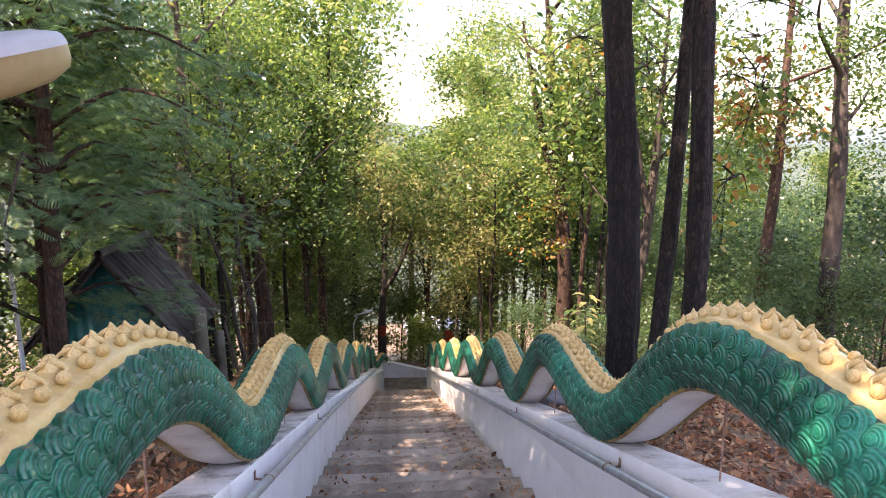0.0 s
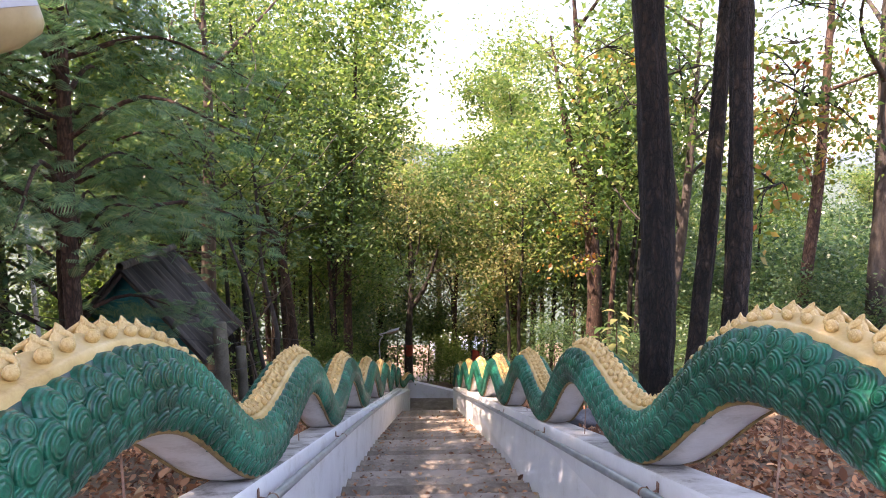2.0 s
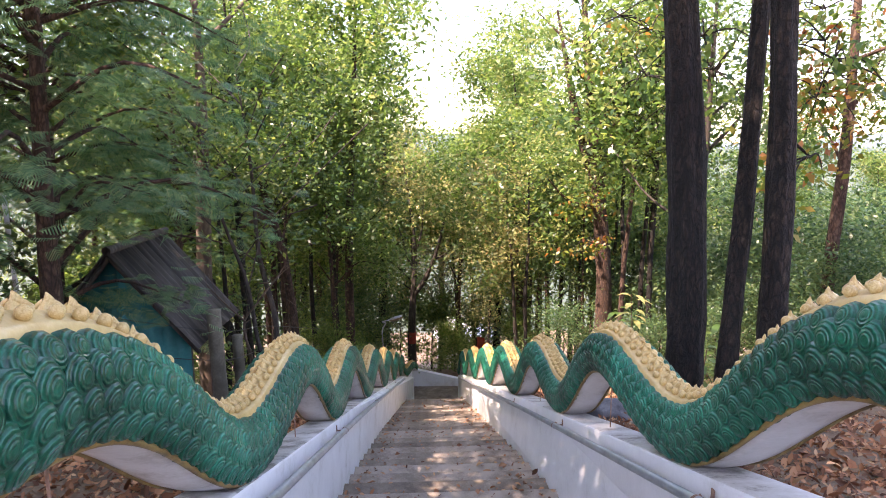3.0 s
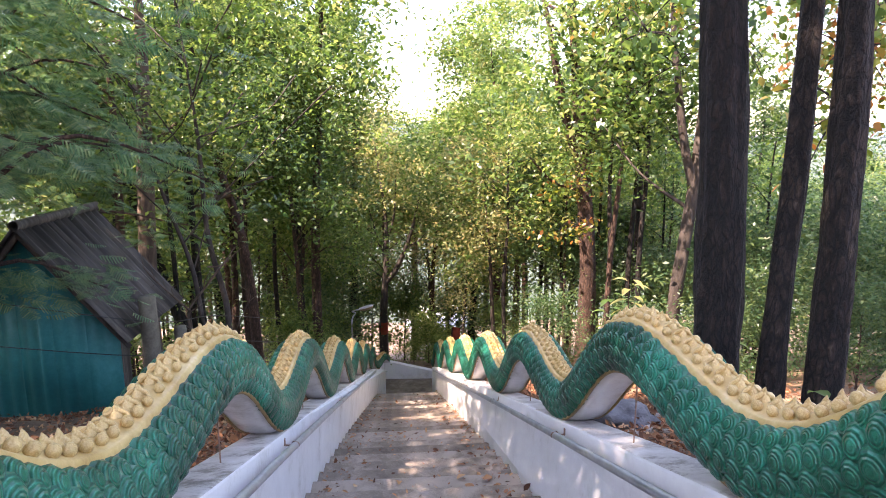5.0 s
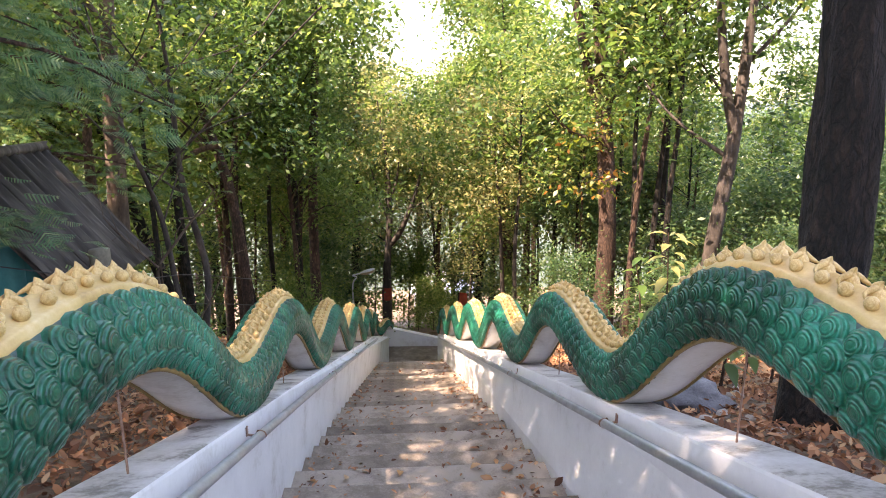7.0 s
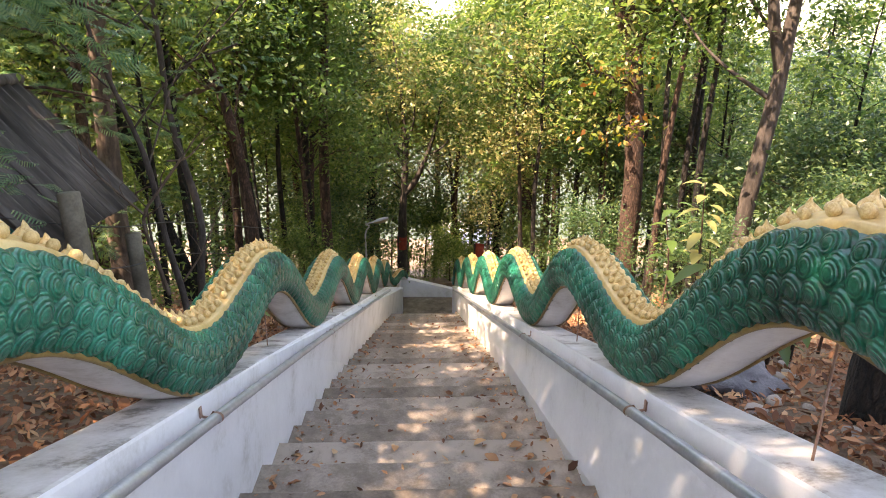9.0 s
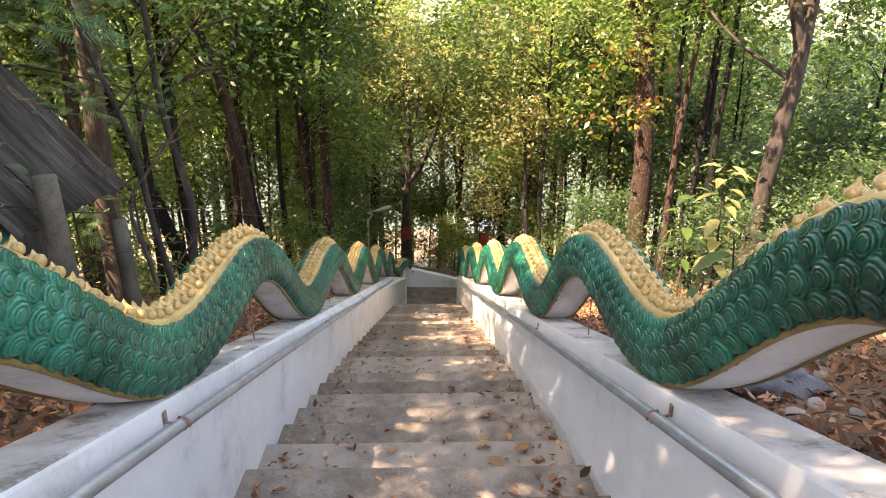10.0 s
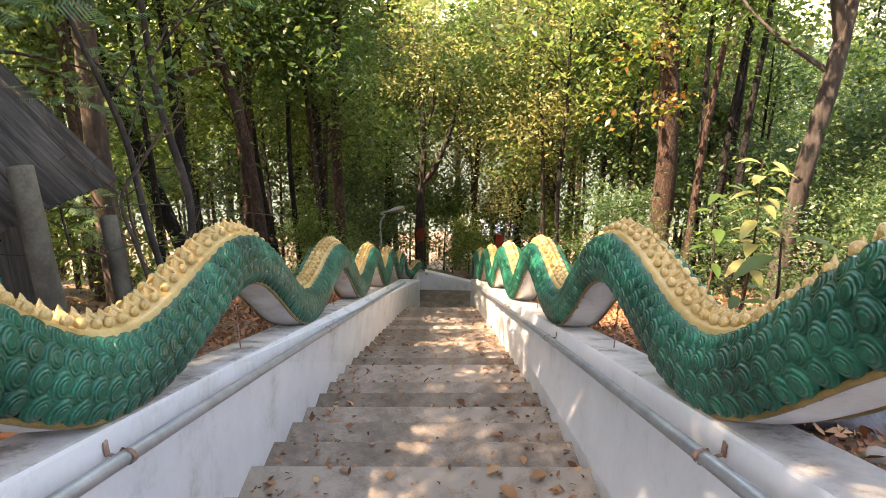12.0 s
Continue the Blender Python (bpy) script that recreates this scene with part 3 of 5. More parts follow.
    for a in spots:
        i = int(np.searchsorted(arc, a))
        g = grow[i]
        tang = Vector((0, ts[i] * CT + tn[i] * ST, -ts[i] * ST + tn[i] * CT))
        up = Vector((0, -tn[i] * CT + ts[i] * ST, tn[i] * ST + ts[i] * CT))
        xa = Vector((1, 0, 0))
        near = -7.2 < s[i] < 1.2
        for sg in (1, -1):
            r = 0.0225 * g * rng.uniform(0.9, 1.1)
            one = near and sg == 1 and singles < 90
            place(bead, "bead", Vector(at(i, side * -0.052 * sg * g, 0.184 * g)), xa, tang, up, (r, r, r), one)
        jit = Matrix.Rotation(rng.uniform(-0.15, 0.15), 3, up)
        h = 0.041 * g * rng.uniform(0.8, 1.15)
        k2 = min(i + int(0.045 / ds), len(s) - 1)
        place(flame, "flame_point", Vector(at(k2, 0.0, 0.200 * g)), jit @ xa, jit @ tang, up, (0.027 * g, 0.034 * g, h), near and singles < 90)
        singles += 1 if near else 0
    vv, ff, k = [], [], 0
    for co, faces in rest:
        vv.append(co)
        ff += [tuple(x + k for x in f) for f in faces]
        k += len(co)
    me = bpy.data.meshes.new("crest_ornament")
    me.from_pydata(np.vstack(vv).tolist(), [], ff)
    ob = link_mesh("crest_ornament", me, "gold_paint", body, "gold beads and flame points", True)
    ob["kind"] = "stuff"

    # scales
    segs = 12
    radial = [(1.0, -0.026), (0.92, 0.003), (0.55, 0.022)]
    ang = np.linspace(0, 2 * np.pi, segs, endpoint=False)
    sv = np.concatenate([np.stack([r * np.cos(ang), r * np.sin(ang), np.full(segs, h / 0.06)], 1) for r, h in radial] + [np.array([[0, 0, 0.029 / 0.06]])])
    suv = np.concatenate([np.stack([np.full(segs, r), ang / 6.2832], 1) for r, h in radial] + [np.array([[0.0, 0.0]])])
    sf = [(a * segs + b, a * segs + (b + 1) % segs, (a + 1) * segs + (b + 1) % segs, (a + 1) * segs + b) for a in (0, 1) for b in range(segs)]
    sf += [(2 * segs + b, 2 * segs + (b + 1) % segs, 3 * segs, 3 * segs) for b in range(segs)]
    tri = []
    for f in sf:
        tri.append((f[0], f[1], f[2]))
        if f[2] != f[3]:
            tri.append((f[0], f[2], f[3]))
    tri = np.array(tri)
    scale_me = mesh_of("scale", sv, tri, suv)
    scale_me.polygons.foreach_set("use_smooth", [True] * len(scale_me.polygons))
    rows_in = [(0.126, 0.086, 0.94), (0.156, 0.026, 1.04), (0.160, -0.042, 1.06), (0.146, -0.106, 0.96)]
    rows = [(u, v, z, 1) for u, v, z in rows_in] + [(u, v, z, -1) for u, v, z in rows_in[:2]]
    joined_v, joined_uv, joined_f, k, made = [], [], [], 0, 0
    for ri, (u, v, z, sg) in enumerate(rows):
        step = 0.106
        a = 0.02 + (ri % 2) * step / 2
        while a < arc[-1] - 0.06:
            i = int(np.searchsorted(arc, a + rng.uniform(-0.006, 0.006)))
            g = grow[i]
            tang = Vector((0, ts[i] * CT + tn[i] * ST, -ts[i] * ST + tn[i] * CT))
            up = Vector((0, -tn[i] * CT + ts[i] * ST, tn[i] * ST + ts[i] * CT))
            out = Vector((-side * sg, 0, 0)) * (u / 0.163) + up * (v / 0.17) * 0.75
            out.normalize()
            rise = up - out * up.dot(out)
            rise.normalize()
            lean = 0.05 + rng.uniform(-0.07, 0.07)
            lift = out * math.cos(lean) - rise * math.sin(lean)
            r2 = rise * math.cos(lean) + out * math.sin(lean)
            spin = Matrix.Rotation(rng.uniform(-0.2, 0.2), 3, lift)
            t2 = r2.cross(lift)
            r = 0.070 * z * g * rng.uniform(0.92, 1.08)
            c = Vector(at(i, side * -u * sg * g, v * g)) + out * 0.004
            m = Matrix((spin @ t2, spin @ r2, lift)).transposed().to_4x4()
            m.translation = c
            m = m @ Matrix.Diagonal((r, r, 0.078 * g, 1))
            if sg == 1 and -5.6 < s[i] < -0.9 and made < 300:
                made += 1
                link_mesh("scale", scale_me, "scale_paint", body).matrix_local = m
            else:
                mm = np.array(m)
                joined_v.append(sv @ mm[:3, :3].T + mm[:3, 3])
                joined_uv.append(suv)
                joined_f.append(tri + k)
                k += len(sv)
            a += step * (0.82 if z < 0.85 else 1.0)
    me = mesh_of("scale_field", np.vstack(joined_v), np.vstack(joined_f), np.vstack(joined_uv))
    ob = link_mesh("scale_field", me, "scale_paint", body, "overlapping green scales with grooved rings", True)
    ob["kind"] = "stuff"

    # thin steel props under the humps
    for k in range(-3, 5):
        sp = peak + k * (period if k < 0 else lower) + 0.12
        if sp > 12:
            continue
        px = float(np.interp(sp, s, cx)) - side * 0.02
        a, b = sn(px, sp, 0.685), sn(px, sp, 1.16)
        b.y, b.z = a.y, a.z + 0.62
        v, q = tube([tuple(a), tuple((a + b) / 2), tuple(b)], [0.0045] * 3, 6, 2)
        link_mesh("prop_rod", mesh_of("prop_rod", v, q), "rust", body, "thin rusty steel prop")
    return body


serpent(-1, 0.07, 3.12, 3.3, 17.2, (0.07, 0.05, 0.015), "green scaled serpent with gold beaded crest, beside the green hut")
serpent(1, 0.09, 3.0, 3.05, 14.2, (0.02, 0.0, 0.0), "green scaled serpent with gold beaded crest, beside tall tree trunks")

# ---- trees ----
RNG = np.random.RandomState(21)


def trunk_thing(name, label, path, radii, bark, limbs=(), hubs=None, crown=None, group="", steps=8, segs=16, rough=0.12, seed=1):
    """A tree: tapered trunk with limbs, and a crown of single leaves."""
    tree = thing(name, label, "tree", group)
    pieces = [tube(path, radii, segs, steps, rough, seed)]
    for k, (lp, lr) in enumerate(limbs):
        pieces.append(tube(lp, lr, 7, 4, 0.08, seed + 7 * k))
    v, q = merged(pieces)
    link_mesh("trunk", mesh_of("trunk", v, q), bark, tree, smooth=True)
    if crown is not None:
        cv, cq, leaf = crown
        link_mesh("crown", mesh_of("crown", cv, cq), leaf, tree)
    return tree


def forest_template(name, label, height, r0, leaf, bark, count, size, seed, low=0.35, wide=1.7, spread=0.42, group="forest trees"):
    g = np.random.RandomState(seed)
    bend = g.uniform(-0.5, 0.5, (4, 2)).cumsum(0) * height * 0.035
    path = [(0, 0, -0.6)] + [(bend[i, 0], bend[i, 1], height * f) for i, f in enumerate((0.3, 0.55, 0.78, 1.0))]
    radii = [r0 * 1.15, r0 * 0.85, r0 * 0.65, r0 * 0.4, r0 * 0.08]
    limbs, hubs = [], []
    p, _ = smooth_path(path, radii, 6)
    for k in range(11):
        f = low + (0.97 - low) * k / 10
        b = p[int(f * (len(p) - 1))]
        a = g.uniform(0, 6.28)
        ln = wide * (1.15 - 0.75 * (f - low) / (1 - low)) * g.uniform(0.7, 1.25)
        e = b + np.array((math.cos(a) * ln, math.sin(a) * ln, ln * g.uniform(0.25, 0.8)))
        m = (b + e) / 2 + np.array((0, 0, 0.12 * ln)) + g.normal(size=3) * 0.08 * ln
        limbs.append(([tuple(b), tuple(m), tuple(e)], [r0 * 0.38 * (1.2 - f), r0 * 0.22 * (1.2 - f), 0.008]))
        for u in (0.5, 0.75, 1.0, 1.1):
            for _ in range(2):
                hubs.append(b + (e - b) * u + g.normal(size=3) * 0.3 * ln * np.array((1, 1, 0.6)))
    hubs += [p[-1] + g.normal(size=3) * 0.4 for _ in range(5)]
    cv, cq = leaves(g, clumped(g, hubs, spread, count), size, droop=0.5)
    t = trunk_thing(name, label, path, radii, bark, limbs, crown=(cv, cq, leaf), group=group, steps=5, segs=9, seed=seed)
    return t


def put(template, x, y, turn, scale, first=False, sink=0.0):
    m = pose(x, y, ground_at(x, y) - sink, 0, 0, turn) @ Matrix.Diagonal((scale, scale, scale, 1))
    if first:
        template.matrix_basis = m
        return template
    base = template.copy()
    ob = copy_thing(template, Matrix.Identity(4))
    ob.matrix_basis = m
    bpy.data.objects.remove(base)
    return ob


def plant_forest():
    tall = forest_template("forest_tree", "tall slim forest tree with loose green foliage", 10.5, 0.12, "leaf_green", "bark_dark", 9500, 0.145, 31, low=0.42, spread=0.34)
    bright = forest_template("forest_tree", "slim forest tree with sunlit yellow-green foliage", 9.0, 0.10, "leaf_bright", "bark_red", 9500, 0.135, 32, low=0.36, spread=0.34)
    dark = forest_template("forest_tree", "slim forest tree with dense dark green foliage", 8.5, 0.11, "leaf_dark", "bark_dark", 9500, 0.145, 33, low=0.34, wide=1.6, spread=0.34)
    pale = forest_template("forest_tree", "sparse tree with dry yellowish foliage", 8.0, 0.08, "leaf_yellow", "bark_grey", 5600, 0.125, 34, low=0.35)
    bush = forest_template("bush", "leafy green undergrowth bush", 2.6, 0.03, "leaf_dark", "bark_red", 5200, 0.10, 35, low=0.05, wide=1.0, spread=0.28, group="undergrowth")
    shrub = forest_template("bush", "bright green undergrowth bush", 2.2, 0.025, "leaf_bright", "bark_red", 5000, 0.10, 36, low=0.05, wide=0.9, spread=0.26, group="undergrowth")
    pole = forest_template("forest_tree", "thin straight young tree with few leaves", 7.5, 0.06, "leaf_green", "bark_dark", 1500, 0.16, 37, low=0.55, wide=1.0)
    slim = forest_template("forest_tree", "thin crooked young tree with few bright leaves", 6.5, 0.05, "leaf_bright", "bark_red", 1400, 0.16, 38, low=0.5, wide=1.0)
    kinds = {"l": pole, "m": slim, "t": tall, "b": bright, "d": dark, "p": pale, "u": bush, "s": shrub}
    used = set()
    plan = [
        # left of the stairs
        ("b", -2.9, 11.5, 0.8), ("b", -5.0, 12.5, 1.1), ("b", -3.4, 15.0, 0.95), ("b", -6.8, 8.5, 0.85), ("b", -6.0, 16.0, 1.2),
        ("d", -8.6, 5.0, 1.1), ("b", -11.5, 15.0, 1.3), ("t", -7.5, 21.0, 1.5),
        ("d", -5.0, 26.0, 1.5), ("t", -10.5, 27.0, 1.6), ("b", -2.2, 27.0, 1.5), ("t", -14.0, 22.0, 1.6), ("d", -13.0, 4.0, 1.1),
        ("t", -9.5, -3.0, 1.1), ("b", -15.0, 12.0, 1.2), ("b", -4.6, 19.0, 1.3),
        # high crowns beside and behind the first steps, mostly unseen, added to cast shade
        ("t", -3.3, -7.2, 1.1), ("t", -5.4, -7.5, 1.1), ("t", -2.5, -9.6, 1.1), ("t", -4.1, -4.2, 1.1), ("t", -2.9, -5.2, 1.15), ("t", -3.9, -2.7, 1.05), ("d", -7.5, -6.0, 1.1),
        # beyond the lower landing
        ("p", -0.7, 22.0, 1.25), ("p", 1.8, 24.5, 1.2), ("b", 0.6, 31.0, 1.5), ("p", -0.8, 36.0, 1.6), ("b", 3.0, 34.0, 1.5), ("p", 2.4, 19.5, 0.85), ("b", 1.6, 42.0, 1.8), ("b", -4.0, 40.0, 1.9), ("b", -4.1, 10.9, 1.05), ("b", -2.4, 12.6, 1.4), ("b", 3.3, 16.4, 1.25), ("b", 1.6, 22.0, 1.3), ("s", 0.2, 25.0, 1.8), ("s", 2.6, 26.0, 2.0), ("s", -1.6, 28.0, 2.2), ("u", 4.4, 25.0, 2.2), ("s", 1.6, 21.0, 0.8),
        # high crowns that close the sky beside the gap
        ("t", -2.3, 23.5, 1.6), ("b", -3.6, 21.0, 1.6), ("t", 4.8, 23.0, 1.5), ("t", -6.0, 23.0, 1.7), ("d", -12.0, 9.0, 1.2), ("d", -14.5, 1.0, 1.2), ("t", -17.0, 7.0, 1.3), ("d", -11.5, -1.5, 1.1), ("t", 3.6, 25.5, 1.55), ("t", 8.5, 22.0, 1.6), ("t", 12.0, 24.0, 1.65), ("t", 17.0, 23.0, 1.55), ("u", -6.2, -0.8, 1.2), ("u", -7.5, 1.0, 1.4), ("u", -6.4, -3.0, 1.2), ("d", -9.0, -0.5, 1.0), ("d", 10.0, 35.0, 1.65), ("b", 14.0, 36.0, 1.5), ("d", 18.0, 35.0, 1.65), ("t", 22.0, 37.0, 1.35), ("d", 26.0, 36.0, 1.6), ("b", 30.5, 34.0, 1.5), ("d", 34.0, 38.0, 1.7), ("d", -8.0, 31.0, 1.6), ("b", -12.0, 33.0, 1.6), ("d", -6.0, 34.0, 1.7), ("u", -6.5, 20.0, 2.0), ("u", -9.0, 18.0, 2.0), ("u", -5.5, 24.0, 2.2),
        # right of the stairs
        ("b", 3.2, 14.6, 1.05), ("b", 4.2, 17.5, 1.1), ("p", 2.9, 12.2, 0.85), ("d", 3.9, 12.4, 0.75), ("t", 6.0, 15.5, 0.95), ("b", 5.4, 21.0, 1.3), ("t", 7.5, 18.5, 1.0),
        ("d", 9.0, 14.0, 0.8), ("t", 10.0, 19.0, 1.05), ("t", 12.5, 16.0, 0.85), ("d", 14.0, 21.0, 1.15), ("b", 8.0, 25.0, 1.35), ("d", 12.0, 27.0, 1.4),
        ("d", 17.0, 17.0, 1.05), ("t", 19.0, 25.0, 1.15), ("d", 22.0, 20.0, 1.15), ("t", 5.0, 30.0, 1.5), ("b", 16.0, 30.0, 1.5), ("d", 24.0, 28.0, 1.4), ("b", 27.0, 22.0, 1.1), ("d", 20.0, 14.0, 0.8), ("d", 6.6, 12.4, 0.72), ("t", 11.0, 11.8, 0.68),
        # undergrowth
        ("s", -3.1, 11.2, 0.8), ("s", -3.3, 13.5, 0.9), ("s", -5.5, 6.5, 1.1), ("s", -6.5, 4.5, 1.1), ("s", -8.0, 7.0, 1.3), ("s", -4.5, 17.0, 1.2), ("u", -3.4, 16.0, 1.0), ("s", -6.4, 10.5, 1.4),
        ("u", 2.9, 6.5, 0.6), ("u", 5.6, 4.2, 0.7), ("u", 6.6, 6.6, 1.1), ("u", 6.0, 8.6, 1.0), ("u", 8.0, 5.4, 1.1), ("u", 8.2, 8.0, 1.2),
        ("u", 9.8, 7.2, 1.3), ("u", 10.4, 10.0, 1.5), ("u", 12.0, 8.0, 1.5), ("u", 7.6, 11.0, 1.5), ("s", 3.4, 13.8, 0.9), ("u", 4.6, 11.0, 1.3), ("u", 13.0, 12.0, 1.6),
        ("u", 15.0, 10.0, 1.6), ("s", 1.2, 19.2, 0.9), ("s", -2.4, 19.4, 0.9), ("s", 0.5, 19.6, 0.5), ("u", 6.2, 2.4, 0.8), ("u", 7.4, 1.2, 0.7), ("u", 9.0, 2.8, 1.2), ("u", 11.0, 4.6, 1.2),
        ("u", 4.4, 2.2, 0.45), ("u", 3.6, 3.6, 0.45), ("u", -10.0, 3.0, 1.2), ("s", -11.0, 11.0, 1.3), ("u", 5.2, 0.6, 0.45), ("u", 9.2, -0.6, 1.0),
        ("u", -3.2, 18.2, 1.3), ("u", -3.8, 22.0, 1.8), ("u", -4.6, 27.0, 2.4), ("u", 12.5, 14.0, 1.8), ("u", 18.0, 16.0, 2.3),
    ]
    g = np.random.RandomState(8)
    for _ in range(46):
        y = g.uniform(6.5, 26)
        x = g.uniform(2.6, 2.6 + 0.42 * (y + 6)) * (1 if g.rand() < 0.5 else -1)
        plan.append(("l" if g.rand() < 0.6 else "m", x, y, g.uniform(0.8, 1.35)))
    for k, x, y, sc in plan:
        if x > 6 and 10 < y < 33:
            sc *= 0.78
        put(kinds[k], x + g.uniform(-0.2, 0.2), y + g.uniform(-0.2, 0.2), g.uniform(0, 360), sc * g.uniform(0.94, 1.06), k not in used)
        used.add(k)


plant_forest()


def near_trunks():
    """The single trunks that stand close beside the stairs."""
    def z(x, y):
        return ground_at(x, y)
    # big dark trunk
    spec = [
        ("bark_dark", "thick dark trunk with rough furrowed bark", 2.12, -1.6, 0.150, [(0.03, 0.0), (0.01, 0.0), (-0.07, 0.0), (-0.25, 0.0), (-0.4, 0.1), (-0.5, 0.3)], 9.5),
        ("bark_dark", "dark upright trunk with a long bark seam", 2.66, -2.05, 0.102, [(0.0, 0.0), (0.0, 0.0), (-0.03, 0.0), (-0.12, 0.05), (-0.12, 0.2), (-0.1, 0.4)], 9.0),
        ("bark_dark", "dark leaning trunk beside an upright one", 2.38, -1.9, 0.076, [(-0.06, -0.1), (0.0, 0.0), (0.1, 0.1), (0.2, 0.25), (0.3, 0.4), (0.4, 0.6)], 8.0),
        ("bark_red", "reddish brown forest trunk with forked limbs", 4.55, 9.2, 0.2, [(0.0, 0), (0.0, 0), (0.0, 0.0), (-0.2, 0.0), (-0.5, 0), (-0.8, 0.2)], 11.0),
        ("bark_grey", "slim grey-brown forked trunk", 5.0, 5.36, 0.12, [(-0.02, 0), (0.0, 0), (0.08, 0.0), (0.25, 0.0), (0.4, 0.1), (0.5, 0.2)], 8.0),
        ("bark_red", "slim reddish trunk among bushes", 6.4, 2.9, 0.10, [(0.0, 0), (0.0, 0), (0.02, 0), (0.1, 0), (0.2, 0.2), (0.25, 0.3)], 9.0),
        ("bark_grey", "grey trunk with smooth pale bark", 7.4, 2.4, 0.15, [(0.0, 0), (-0.05, 0), (-0.1, 0), (-0.15, 0), (-0.2, 0.2), (-0.25, 0.3)], 9.0),
        ("bark_red", "slim dark trunk behind the undergrowth", 6.9, 14.2, 0.16, [(0.0, 0), (0.2, 0), (0.4, 0), (0.8, 0), (1.0, 0.2), (1.1, 0.3)], 10.0),
        ("bark_red", "slender curving dark trunk", -3.65, 9.1, 0.115, [(0.08, 0), (0.05, 0), (0.0, 0), (-0.22, 0), (-0.80, 0.1), (-1.1, 0.1)], 8.5),
        ("bark_dark", "dark slim trunk behind the hut", -4.3, 12.3, 0.13, [(0, 0), (0, 0), (-0.2, 0), (-0.3, 0), (-0.3, 0), (-0.4, 0)], 10.0),
        ("bark_dark", "dark slim trunk near the lower stairs", -3.0, 13.0, 0.11, [(0, 0), (0, 0), (-0.1, 0), (-0.1, 0), (-0.2, 0), (-0.2, 0)], 10.0),
        ("bark_red", "reddish trunk beside the green hut", -4.55, 0.4, 0.085, [(0, 0), (-0.03, 0), (-0.08, 0.1), (-0.1, 0.2), (-0.1, 0.3), (-0.2, 0.4)], 8.0),
        ("bark_red", "dark trunk at the slope's edge", -5.6, -0.6, 0.13, [(0, 0), (0, 0), (0.02, 0.1), (0.04, 0.1), (0.1, 0.1), (0.1, 0.1)], 8.0),
        ("bark_dark", "slim leaning trunk behind the hut", -5.0, 8.0, 0.12, [(0.5, 0), (0.2, 0), (-0.2, 0), (-0.8, 0.2), (-1.4, 0.3), (-1.9, 0.5)], 9.0),
        ("bark_grey", "thin leaning stem beside the hut", -2.75, 2.9, 0.035, [(0.0, 0), (-0.04, 0), (-0.2, 0.1), (-0.35, 0.2), (-0.7, 0.2), (-1.0, 0.3)], 4.6),
        ("bark_grey", "thin crooked brown stem beside the hut", -2.85, 3.8, 0.045, [(0.0, 0), (-0.05, 0), (0.0, 0.1), (-0.25, 0.2), (-0.3, 0.2), (-0.5, 0.3)], 6.0),
        ("bark_tan", "thick pale tan trunk behind the hut roof", -4.5, 5.1, 0.15, [(0.0, 0), (0.0, 0), (0.02, 0), (0.12, 0), (0.2, 0.1), (0.2, 0.1)], 8.5),
        ("bark_dark", "thin straight trunk in the woods", -4.45, 7.9, 0.08, [(0, 0), (0, 0), (-0.06, 0), (-0.1, 0), (-0.1, 0), (-0.1, 0)], 10.0),
    ]
    for k, (bark, label, x, y, r, off, h) in enumerate(spec):
        b = z(x, y)
        fr = (-0.05, 0.1, 0.25, 0.45, 0.7, 1.0)
        path = [(x + o[0], y + o[1], b + h * f) for o, f in zip(off, fr)]
        rad = [r * 1.35, r * 1.08, r, r * 0.9, r * 0.6, r * 0.2]
        g = np.random.RandomState(60 + k)
        limbs, hubs = [], []
        for j in range(7):
            f = (0.62 if k < 3 else 0.42) + (0.36 if k < 3 else 0.55) * j / 6
            p = np.array([np.interp(f, fr, [q[i] for q in path]) for i in range(3)])
            a = g.uniform(0, 6.28)
            ln = g.uniform(0.9, 1.9) * (1.0 if k < 3 else 1.2)
            e = p + np.array((math.cos(a) * ln, math.sin(a) * ln, ln * g.uniform(0.5, 1.1)))
            limbs.append(([tuple(p), tuple((p + e) / 2 + g.normal(size=3) * 0.1), tuple(e)], [r * 0.35, r * 0.2, 0.012]))
            hubs += [e + g.normal(size=3) * 0.45 for _ in range(4)] + [(p + e) / 2 + g.normal(size=3) * 0.3]
        if k in (3, 4):
            f = 0.47
            p = np.array([np.interp(f, fr, [q[i] for q in path]) for i in range(3)])
            for dx in ((-0.75, 0.55) if k == 3 else (-0.5,)):
                limbs.append(([tuple(p), tuple(p + np.array((dx * 0.5, 0, 0.9))), tuple(p + np.array((dx, 0, 2.4))), tuple(p + np.array((dx * 1.5, 0.1, 4.4)))], [r * 0.75, r * 0.62, r * 0.45, r * 0.15]))
        leaf = "leaf_green" if k % 3 else "leaf_bright"
        crown = leaves(g, clumped(g, hubs, 0.36, 8600 if r > 0.05 else 2000), 0.095, droop=0.6)
        trunk_thing("tree", label, path, rad, bark, limbs, crown=(*crown, leaf), group="trunks beside the stairs", steps=12 if r > 0.1 else 8, segs=26 if k < 3 else 14, rough=0.15 if k < 3 else 0.07, seed=k)


near_trunks()


